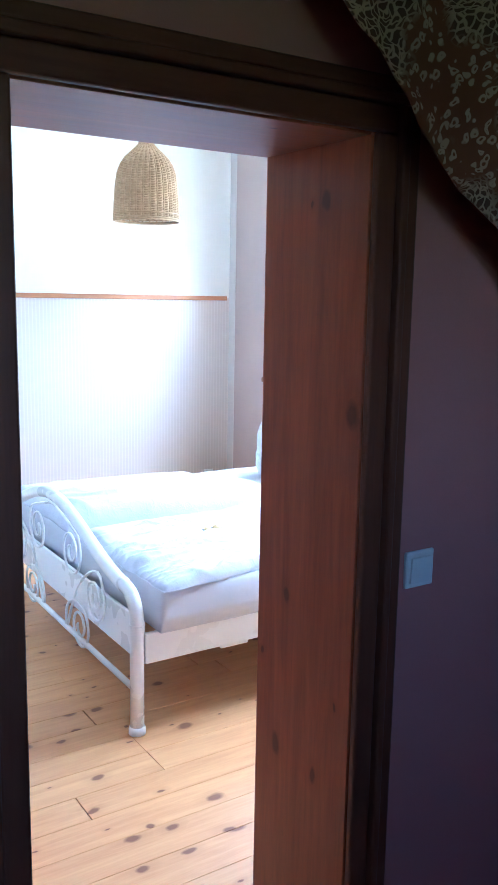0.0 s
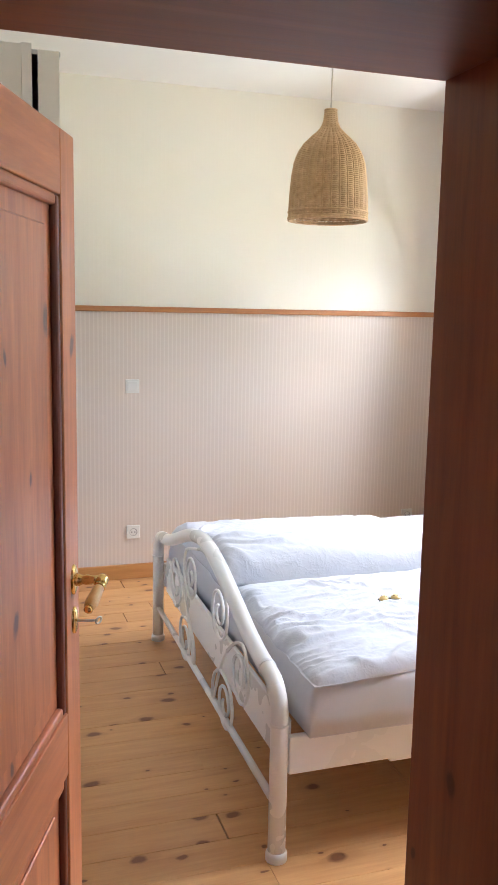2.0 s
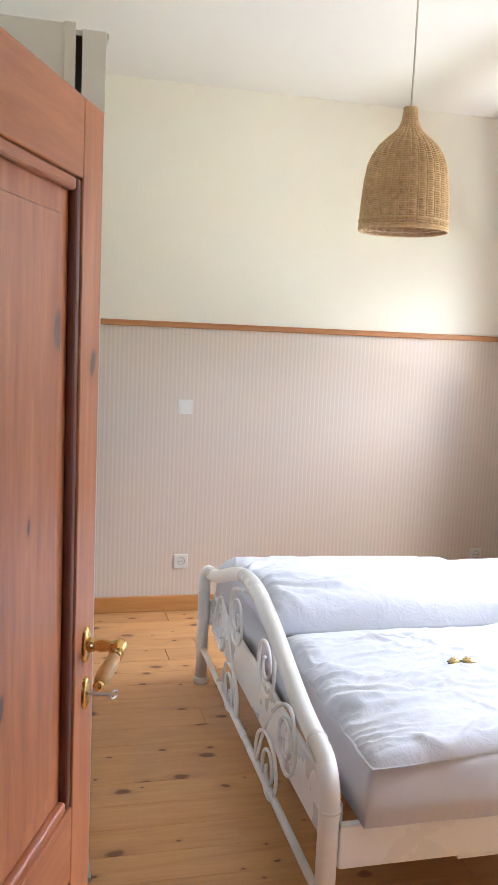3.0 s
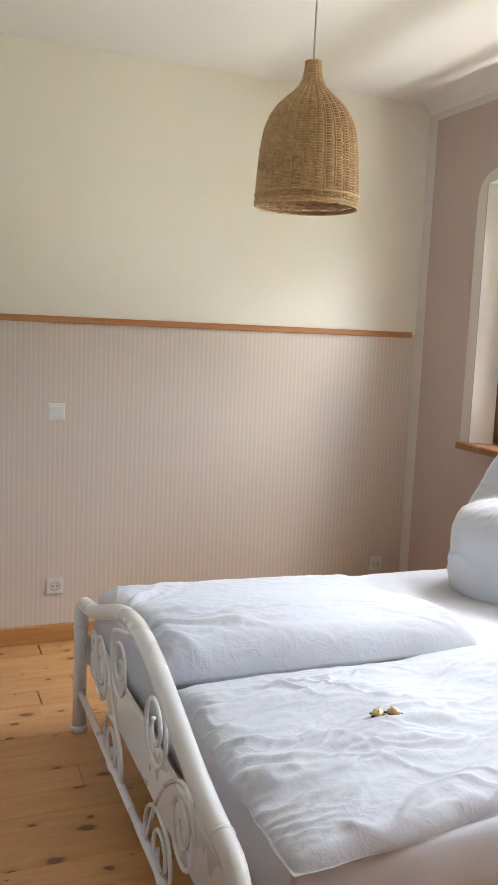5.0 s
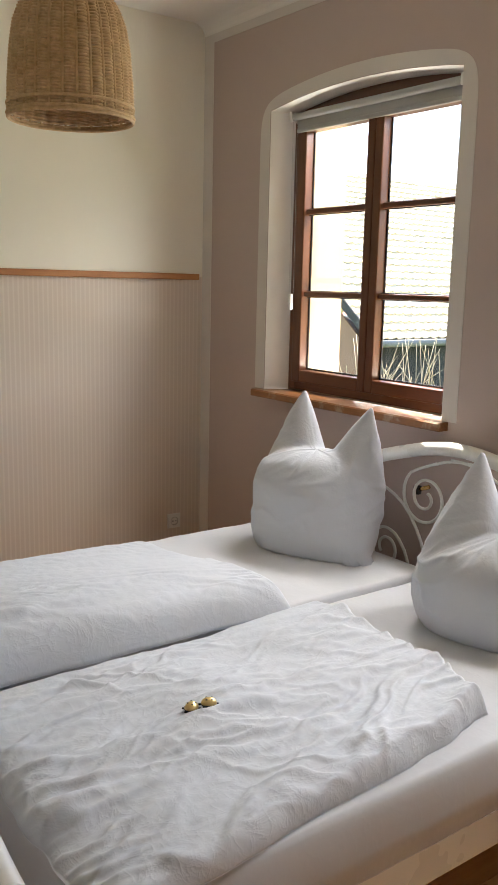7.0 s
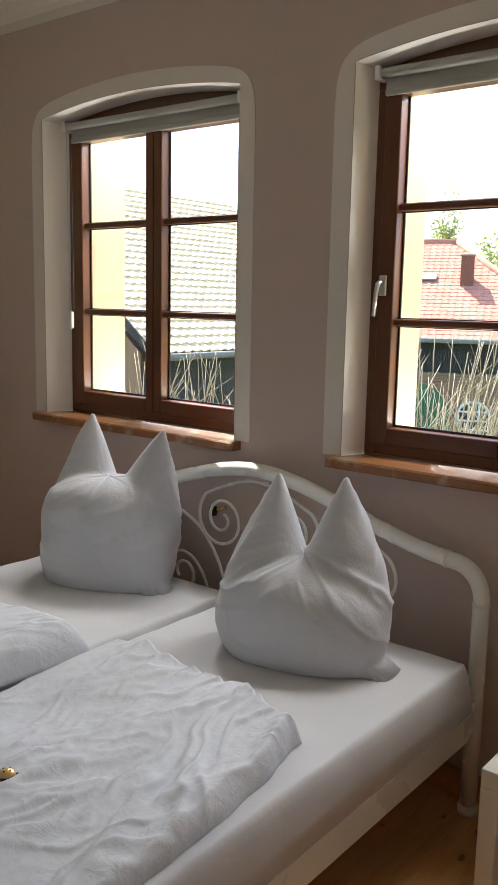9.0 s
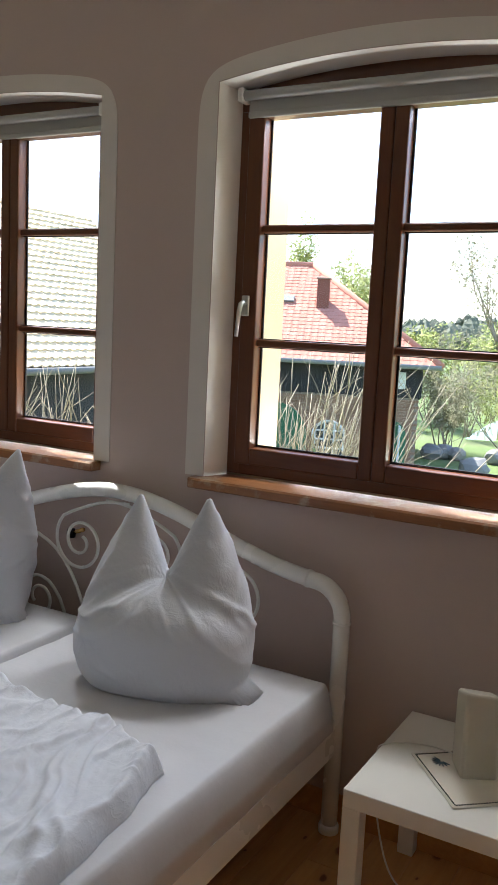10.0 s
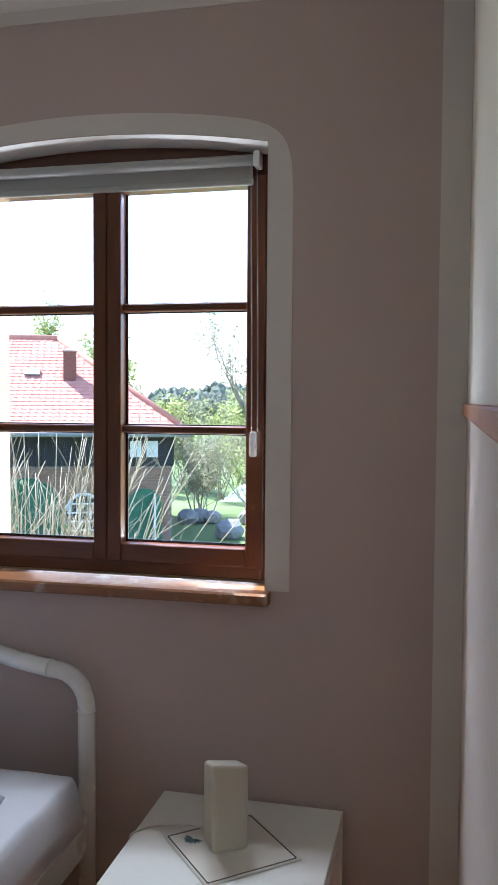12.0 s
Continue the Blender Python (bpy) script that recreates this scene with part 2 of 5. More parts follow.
def frosted():
    k = Nodes("frosted_glass")
    k.b.inputs["Transmission Weight"].default_value = 0.75
    k.b.inputs["IOR"].default_value = 1.3
    k.bump(k.noise(k.coord(), 120, 3), 0.15, 0.001)
    return k.base((0.88, 0.85, 0.72), 0.5)


M["frosted"] = frosted()


# ---- mesh helpers ----
def mesh_ob(name, verts, faces, mat, parent=None, label="", smooth=False, mats=None, idx=None):
    me = bpy.data.meshes.new(name)
    me.from_pydata([tuple(v) for v in verts], [], faces)
    for mm in (mats or [mat]):
        me.materials.append(mm)
    if idx is not None:
        me.polygons.foreach_set("material_index", idx)
    me.validate()
    if smooth:
        me.polygons.foreach_set("use_smooth", [True] * len(me.polygons))
    me.update()
    ob = new(name, me)
    if parent is not None:
        ob.parent = parent
    if label:
        ob["label"] = label
    return ob


def part(name, bm, mat, parent=None, label="", smooth=False):
    me = bpy.data.meshes.new(name)
    bm.normal_update()
    bm.to_mesh(me)
    bm.free()
    me.materials.append(mat)
    if smooth:
        me.polygons.foreach_set("use_smooth", [True] * len(me.polygons))
    ob = new(name, me)
    if parent is not None:
        ob.parent = parent
    if label:
        ob["label"] = label
    return ob


def box_bm(lo, hi, bevel=0.0, seg=2):
    bm = bmesh.new()
    bmesh.ops.create_cube(bm, size=1)
    c = [(a + b) / 2 for a, b in zip(lo, hi)]
    s = [abs(b - a) for a, b in zip(lo, hi)]
    for v in bm.verts:
        v.co = Vector([v.co[i] * s[i] + c[i] for i in range(3)])
    if bevel:
        bmesh.ops.bevel(bm, geom=bm.edges[:], offset=min(bevel, min(s) * 0.45), segments=seg, profile=0.5, affect="EDGES")
    return bm


def block(name, lo, hi, mat, parent=None, bevel=0.003, label="", seg=2):
    return part(name, box_bm(lo, hi, bevel, seg), mat, parent, label)


def join_boxes(boxes):
    """Vertices and faces of several plain boxes."""
    vs, fs = [], []
    for lo, hi in boxes:
        o = len(vs)
        vs += [(x, y, z) for x in (lo[0], hi[0]) for y in (lo[1], hi[1]) for z in (lo[2], hi[2])]
        fs += [tuple(o + i for i in f) for f in ((0, 1, 3, 2), (4, 6, 7, 5), (0, 4, 5, 1), (2, 3, 7, 6), (0, 2, 6, 4), (1, 5, 7, 3))]
    return vs, fs


def sweep(points, radius, sides=10, closed=False, cap=True):
    """A tube along points; radius may be a list."""
    pts = [Vector(p) for p in points]
    n = len(pts)
    rad = radius if isinstance(radius, (list, tuple)) else [radius] * n
    vs, fs = [], []
    up = None
    for i, p in enumerate(pts):
        a = pts[(i - 1) % n] if closed or i else p
        b = pts[(i + 1) % n] if closed or i < n - 1 else p
        d = (b - a).normalized()
        if up is None:
            up = Vector((0, 0, 1)) if abs(d.z) < 0.9 else Vector((1, 0, 0))
        up = (up - d * up.dot(d)).normalized()
        side = d.cross(up)
        for k in range(sides):
            t = 2 * math.pi * k / sides
            vs.append(p + (up * math.cos(t) + side * math.sin(t)) * rad[i])
    m = n if closed else n - 1
    for i in range(m):
        for k in range(sides):
            a, b = i * sides + k, i * sides + (k + 1) % sides
            c, d = ((i + 1) % n) * sides + (k + 1) % sides, ((i + 1) % n) * sides + k
            fs.append((a, d, c, b))
    if cap and not closed:
        fs.append(tuple(range(sides)))
        fs.append(tuple(reversed(range((n - 1) * sides, n * sides))))
    return vs, fs


def tube(name, points, radius, mat, parent=None, sides=10, closed=False, label=""):
    vs, fs = sweep(points, radius, sides, closed)
    return mesh_ob(name, vs, fs, mat, parent, label, smooth=True)


def lathe(name, profile, mat, parent=None, seg=32, at=(0, 0, 0), label=""):
    vs, fs = [], []
    for r, z in profile:
        for k in range(seg):
            t = 2 * math.pi * k / seg
            vs.append((at[0] + r * math.cos(t), at[1] + r * math.sin(t), at[2] + z))
    for i in range(len(profile) - 1):
        for k in range(seg):
            a, b = i * seg + k, i * seg + (k + 1) % seg
            fs.append((a, b, b + seg, a + seg))
    return mesh_ob(name, vs, fs, mat, parent, label, smooth=True)


def thing(name, label, category, at=(0, 0, 0), turn=0.0, group=""):
    e = new(name)
    e.empty_display_size = 0.1
    e.matrix_world = pose(*at, 0, 0, turn)
    return tagged(e, label, category, group)


def structure(ob, label="", category=""):
    return tagged(ob, label, category, kind="structure")


def smooth(t):
    t = max(0.0, min(1.0, t))
    return t * t * (3 - 2 * t)


# ---- plan ----
XL, XW, YS, YN, ZC = 0.05, 3.40, 1.09, 5.0, 2.90     # room: left wall, window wall, door wall, striped wall, ceiling
YH = 0.75                                             # hall face of the thick door wall
DX0, DX1, DZ = 0.39, 1.08, 1.946                     # doorway
XO = 3.80                                             # outer face of the house
WIN = [(1.664, 2.783, 0.0), (3.276, 4.425, 1.61)]     # window reveals, and the shift of the frame
SPRING, RISE, SILL = 2.40, 0.048, 1.085

# closed shell of the room and of the hall
vs, fs = join_boxes([((XL - 0.3, YN, -0.3), (XO, YN + 0.4, ZC + 0.3))])
structure(mesh_ob("wall_north", vs, fs, M["stripe"]), "striped beige wallpaper below, cream limewash above the rail", "wall")
vs, fs = join_boxes([((XL - 0.3, YS, -0.3), (XL, YN, ZC + 0.3))])
structure(mesh_ob("wall_west", vs, fs, M["stripe_y"]), "plain side wall behind the wardrobe", "wall")
vs, fs = join_boxes([((-1.6, YH, -0.3), (DX0 - 0.02, YS, ZC + 0.3)), ((DX1 + 0.02, YH, -0.3), (XO, YS, ZC + 0.3)), ((DX0 - 0.02, YH, DZ + 0.02), (DX1 + 0.02, YS, ZC + 0.3))])
wall_south = mesh_ob("wall_south", vs, fs, None, mats=[M["stripe"], M["mauve"]])
for p in wall_south.data.polygons:
    if p.normal.y < -0.5:
        p.material_index = 1
structure(wall_south, "thick wall, mauve paint on the hall side, pale in the room", "wall")
# the unseen rear wall has an added gap that lets skylight brighten the hall
vs, fs = join_boxes([((-1.9, -2.2, -0.3), (-1.6, YS, 2.9)), ((2.4, -2.2, -0.3), (2.7, YH, 2.9)), ((-1.6, -2.5, -0.3), (-0.5, -2.2, 2.9)), ((0.3, -2.5, -0.3), (2.4, -2.2, 2.9)), ((-0.5, -2.5, -0.3), (0.3, -2.2, 1.4)), ((-0.5, -2.5, 2.1), (0.3, -2.2, 2.9))])
structure(mesh_ob("wall_hall", vs, fs, M["mauve"]), "mauve painted hall walls", "wall")
vs, fs = join_boxes([((-1.9, -2.5, 2.7), (2.7, YH, 2.9))])
structure(mesh_ob("ceiling_hall", vs, fs, M["mauve"]), "dim hall ceiling", "ceiling")
structure(block("floor_hall", (-1.6, -2.2, -0.08), (2.4, YH, -0.002), M["jamb_x"], None, 0), "dark stained hall floor boards", "floor")


def ceiling():
    """Flat ceiling with a soft cove along the walls."""
    vs, fs = join_boxes([((XL - 0.2, YS - 0.2, ZC), (XO, YN + 0.2, ZC + 0.3))])
    r, seg = 0.07, 6
    for (a, b, n) in (((XW, YN), (XW, YS), (-1, 0)),):
        for k in range(seg):
            o = len(vs)
            for q in (k, k + 1):
                t = q / seg * math.pi / 2
                off, dz = r * (1 - math.sin(t)), r * (1 - math.cos(t))
                for px, py in (a, b):
                    vs.append((px + n[0] * (off + 0.001), py + n[1] * (off + 0.001), ZC - dz - 0.001))
            fs.append((o, o + 1, o + 3, o + 2))
    ob = mesh_ob("ceiling", vs, fs, M["ceiling"], smooth=False)
    return structure(ob, "white plastered ceiling with softly rounded edges", "ceiling")


ceiling()


def arc_pts(y0, y1, spring, rise, n=24):
    c, half = (y0 + y1) / 2, (y1 - y0) / 2
    R = (half * half + rise * rise) / (2 * rise)
    out = []
    for i in range(n + 1):
        y = y0 + (y1 - y0) * i / n
        out.append((y, spring + rise - R + math.sqrt(R * R - (y - c) ** 2)))
    return out


def wall_layer(name, x0, x1, openings, ylo, yhi, zlo, zhi, mat, revealmat, splay=(0.0, 0.0, 0.0)):
    """A wall with arched openings through it: (y0, y1, sill, spring, rise); splay draws the far rim in at the top and at one side of each opening."""
    vs, fs, ix = [], [], []

    def quad(a, b, c, d, m):
        o = len(vs)
        vs.extend((a, b, c, d))
        fs.append((o, o + 1, o + 2, o + 3))
        ix.append(m)

    def plate(x, holes, flip):
        def face(a, b, c, d):
            quad(*((a, d, c, b) if flip else (a, b, c, d)), 0)
        y = ylo
        for y0, y1, zs, sp, ri in holes:
            face((x, y, zlo), (x, y, zhi), (x, y0, zhi), (x, y0, zlo))
            face((x, y0, zlo), (x, y0, zs), (x, y1, zs), (x, y1, zlo))
            top = arc_pts(y0, y1, sp, ri)
            for (ya, za), (yb, zb) in zip(top, top[1:]):
                face((x, ya, za), (x, ya, zhi), (x, yb, zhi), (x, yb, zb))
            y = y1
        face((x, y, zlo), (x, y, zhi), (x, yhi, zhi), (x, yhi, zlo))

    far = [(y0, y1 - side, zs, sp - splay[0], ri) for (y0, y1, zs, sp, ri), side in zip(openings, splay[1:])]
    plate(x0, openings, False)
    plate(x1, far, True)
    for (y0, y1, zs, sp, ri), (u0, u1, us, usp, uri) in zip(openings, far):
        a, b = arc_pts(y0, y1, sp, ri), arc_pts(u0, u1, usp, uri)
        for k in range(len(a) - 1):
            quad((x0, *a[k]), (x0, *a[k + 1]), (x1, *b[k + 1]), (x1, *b[k]), 1)
        quad((x0, y0, zs), (x0, *a[0]), (x1, *b[0]), (x1, u0, us), 1)
        quad((x0, y1, zs), (x1, u1, us), (x1, *b[-1]), (x0, *a[-1]), 1)
        quad((x0, y0, zs), (x1, u0, us), (x1, u1, us), (x0, y1, zs), 1)
    quad((x0, ylo, zhi), (x1, ylo, zhi), (x1, yhi, zhi), (x0, yhi, zhi), 0)
    quad((x0, ylo, zlo), (x0, ylo, zhi), (x1, ylo, zhi), (x1, ylo, zlo), 0)
    quad((x0, yhi, zlo), (x1, yhi, zlo), (x1, yhi, zhi), (x0, yhi, zhi), 0)
    return mesh_ob(name, vs, fs, None, mats=[mat, revealmat], idx=ix)


inner = [(a, b, SILL - 0.036, SPRING, RISE) for a, b, s in WIN]
outer = [(1.73 + s, 2.712 + s, 1.08, 2.62, 0.04) for a, b, s in WIN]
structure(wall_layer("wall_east", XW, 3.5015, inner, YS - 0.3, YN, -0.3, ZC + 0.2, M["taupe"], M["white_wall"], (0.012, 0.033, 0.063)), "taupe painted window wall with two arched openings", "wall")
structure(wall_layer("wall_facade", 3.576, XO, outer, -2.6, 9.0, -2.8, 3.4, M["render_cream"], M["render_cream"]), "cream rendered outer wall of the house", "wall")


# painted pale bands: round the windows, in the corners and below the ceiling
def outline(y0, y1, grow, corner):
    """The line round an opening from one foot over the arch to the other."""
    a, b, sp = y0 - grow, y1 + grow, SPRING + grow * 0.55
    arc = arc_pts(a, b, sp, RISE + grow * 0.3, 40)
    pts = [(a, SILL + (sp - SILL) * i / 40) for i in range(40)] + arc + [(b, sp - (sp - SILL) * i / 40) for i in range(1, 41)]
    if corner:
        for _ in range(int(corner)):
            pts = [pts[0]] + [((p[0] + 2 * q[0] + r[0]) / 4, (p[1] + 2 * q[1] + r[1]) / 4) for p, q, r in zip(pts, pts[1:], pts[2:])] + [pts[-1]]
    return pts


for i, (a, b, s) in enumerate(WIN):
    p, q = outline(a, b, 0.002, 0), outline(a, b, 0.076, 14)
    vs = [(XW - 0.0025, *u) for u in p] + [(XW - 0.0025, *u) for u in q]
    n = len(p)
    fs = [(k, k + 1, n + k + 1, n + k) for k in range(n - 1)]
    vs += [(XW + 0.001, *u) for u in q]
    fs += [(n + k, n + k + 1, 2 * n + k + 1, 2 * n + k) for k in range(n - 1)]
    structure(mesh_ob("trim_window_band", vs, fs, M["band"]), "pale grey painted band round the window", "trim")
structure(block("trim_corner_band", (XW - 0.0025, YN - 0.085, 0), (XW + 0.01, YN - 0.001, ZC - 0.1), M["band"], None, 0), "pale grey painted corner band", "trim")
structure(block("trim_corner_band", (XW - 0.0025, YS + 0.001, 0), (XW + 0.01, YS + 0.082, ZC - 0.1), M["band"], None, 0), "pale grey painted corner band", "trim")
structure(block("trim_ceiling_band", (XW - 0.003, YS + 0.001, ZC - 0.1), (XW + 0.01, YN - 0.001, ZC - 0.06), M["band"], None, 0), "pale grey painted band below the ceiling", "trim")

# rails and skirting
structure(block("trim_chair_rail", (XL, YN - 0.018, 1.612), (XW - 0.03, YN, 1.644), M["rail"], None, 0.004), "thin pine chair rail on the striped wall", "trim")
structure(block("trim_chair_rail", (DX1 + 0.16, YS, 1.612), (XW, YS + 0.013, 1.644), M["rail"], None, 0.004), "thin pine chair rail beside the doorway", "trim")
structure(block("baseboard", (XL, YN - 0.02, 0), (XW, YN, 0.092), M["skirting"], None, 0.006), "pine skirting board", "baseboard")
structure(block("baseboard", (XW - 0.02, YS + 0.02, 0), (XW, YN - 0.02, 0.092), M["skirting"], None, 0.006), "pine skirting board", "baseboard")
structure(block("baseboard", (DX1 + 0.16, YS, 0), (XW - 0.02, YS + 0.02, 0.092), M["skirting"], None, 0.006), "pine skirting board", "baseboard")


# ---- doorway lining, casing and door ----
def doorway():
    d = thing("door_1", "dark stained pine door lining and moulded casing", "door frame")
    d["kind"] = "structure"
    block("jamb", (DX1, YH, 0), (DX1 + 0.03, 1.1, DZ + 0.03), M["jamb"], d, 0.002)
    block("jamb", (DX0 - 0.03, YH, 0), (DX0, 1.1, DZ + 0.03), M["jamb"], d, 0.002)
    block("head_lining", (DX0, YH, DZ), (DX1, 1.1, DZ + 0.03), M["jamb_x"], d, 0.002)
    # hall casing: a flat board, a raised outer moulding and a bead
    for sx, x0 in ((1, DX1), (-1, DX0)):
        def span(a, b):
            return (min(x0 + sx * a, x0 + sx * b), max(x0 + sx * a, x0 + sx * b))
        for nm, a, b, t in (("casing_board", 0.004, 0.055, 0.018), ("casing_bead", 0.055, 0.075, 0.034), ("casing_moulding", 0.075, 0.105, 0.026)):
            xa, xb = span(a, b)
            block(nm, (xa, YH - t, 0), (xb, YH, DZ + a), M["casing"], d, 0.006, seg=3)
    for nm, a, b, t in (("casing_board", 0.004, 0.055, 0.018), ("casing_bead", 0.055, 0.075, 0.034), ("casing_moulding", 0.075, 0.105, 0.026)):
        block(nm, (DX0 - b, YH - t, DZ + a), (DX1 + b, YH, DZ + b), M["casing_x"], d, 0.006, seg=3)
    block("room_casing", (DX1 + 0.032, YS, 0), (DX1 + 0.13, YS + 0.016, DZ + 0.1), M["casing"], d, 0.004)
    block("room_casing", (DX0 - 0.13, YS, 0), (DX0 - 0.032, YS + 0.016, DZ + 0.1), M["casing"], d, 0.004)
    block("room_casing", (DX0 - 0.032, YS, DZ + 0.032), (DX1 + 0.032, YS + 0.016, DZ + 0.1), M["casing_x"], d, 0.004)
    block("threshold", (DX0, YH, -0.06), (DX1, YS, 0.004), M["jamb_x"], d, 0.002)
    return d


doorway()


def door_leaf():
    """Framed and panelled leaf; local x along the leaf, its visible face at local y = 0."""
    L, H, T, S = 0.772, 1.955, 0.042, 0.115
    turn = math.degrees(math.atan2(0.715, 0.286))
    d = thing("door_leaf", "red-brown varnished pine panel door standing open", "door", (0.378, 1.118, 0.012), turn)
    block("stile", (0, 0, 0), (S, T, H), M["leaf"], d, 0.003)
    block("stile", (L - S, 0, 0), (L - 0.018, T, H), M["leaf"], d, 0.003)
    block("rebate_lip", (L - 0.018, 0.016, 0), (L, T, H), M["leaf"], d, 0.003)
    for z0, z1 in ((0, 0.19), (0.63, 0.77), (H - 0.125, H)):
        block("cross_rail", (S, 0.0005, z0), (L - S, T - 0.0005, z1), M["leaf_x"], d, 0.003)
    for z0, z1 in ((0.19, 0.63), (0.77, H - 0.125)):
        block("panel", (S, 0.018, z0), (L - S, 0.03, z1), M["leaf"], d, 0)
        block("raised_field", (S + 0.06, 0.012, z0 + 0.06), (L - S - 0.06, 0.0185, z1 - 0.06), M["leaf"], d, 0.005, seg=1)
        # upright mouldings carry their shade in the wood's colour
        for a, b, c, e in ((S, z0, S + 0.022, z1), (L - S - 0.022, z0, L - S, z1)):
            block("moulding", (a, 0.003, b), (c, 0.02, e), M["leaf_shade"], d, 0.007, seg=3)
        for zz in (z0, z1 - 0.022):
            block("moulding", (S + 0.022, 0.003, zz), (L - S - 0.022, 0.02, zz + 0.022), M["leaf_x"], d, 0.007, seg=3)
    hx = L - 0.062
    # rose, neck and lever with a turned grip, and the key below
    def oval(name, z, w, h):
        vs, fs = [], []
        rings = ((1.0, 0.0), (0.98, -0.004), (0.75, -0.0065), (0.35, -0.008), (0.0, -0.0085))
        for r, y in rings:
            for k in range(24):
                t = 2 * math.pi * k / 24
                vs.append((hx + w * r * math.cos(t), y, z + h * r * math.sin(t)))
        for i in range(len(rings) - 1):
            for k in range(24):
                fs.append((i * 24 + k, i * 24 + (k + 1) % 24, (i + 1) * 24 + (k + 1) % 24, (i + 1) * 24 + k))
        return mesh_ob(name, vs, fs, M["brass"], d, "polished brass plate", smooth=True)
    oval("handle_rose", 1.045, 0.021, 0.033)
    oval("key_rose", 0.955, 0.018, 0.03)
    tube("handle_neck", [(hx, -0.002, 1.045), (hx, -0.014, 1.045), (hx, -0.022, 1.045), (hx, -0.03, 1.0455), (hx, -0.045, 1.046), (hx, -0.062, 1.046)], [0.015, 0.013, 0.0095, 0.012, 0.009, 0.012], M["brass"], d, 14)
    tube("handle_grip", [(hx - 0.02, -0.062, 1.040), (hx - 0.03, -0.061, 1.036), (hx - 0.05, -0.06, 1.030), (hx - 0.078, -0.059, 1.024), (hx - 0.092, -0.058, 1.020), (hx - 0.098, -0.058, 1.018)], [0.009, 0.0115, 0.0125, 0.014, 0.012, 0.008], M["handle_wood"], d, 14, label="light turned wooden grip")
    tube("handle_elbow", [(hx + 0.013, -0.062, 1.047), (hx + 0.009, -0.062, 1.047), (hx, -0.062, 1.046), (hx - 0.01, -0.062, 1.043), (hx - 0.02, -0.062, 1.040)], [0.006, 0.012, 0.014, 0.012, 0.0095], M["brass"], d, 14, label="polished brass elbow")
    tube("handle_collar", [(hx - 0.018, -0.062, 1.041), (hx - 0.026, -0.0615, 1.037)], 0.0122, M["brass"], d, 14)
    tube("handle_tip", [(hx - 0.096, -0.058, 1.019), (hx - 0.103, -0.058, 1.016), (hx - 0.108, -0.058, 1.014)], [0.0085, 0.0095, 0.004], M["brass"], d, 12)
    tube("key", [(hx, -0.004, 0.955), (hx, -0.03, 0.955), (hx, -0.052, 0.957)], [0.004, 0.003, 0.003], M["steel"], d, 8)
    tube("key_bow", [(hx + 0.009 * math.cos(t * math.pi / 5), -0.054 - 0.004 * math.cos(t * 0.6), 0.957 + 0.007 * math.sin(t * math.pi / 5)) for t in range(10)], 0.0022, M["steel"], d, 6, True)
    for z in (0.25, 1.6):
        tube("hinge", [(-0.004, T * 0.9, z), (-0.004, T * 0.9, z + 0.1)], 0.008, M["brass"], d, 10)
    return d


door_leaf()


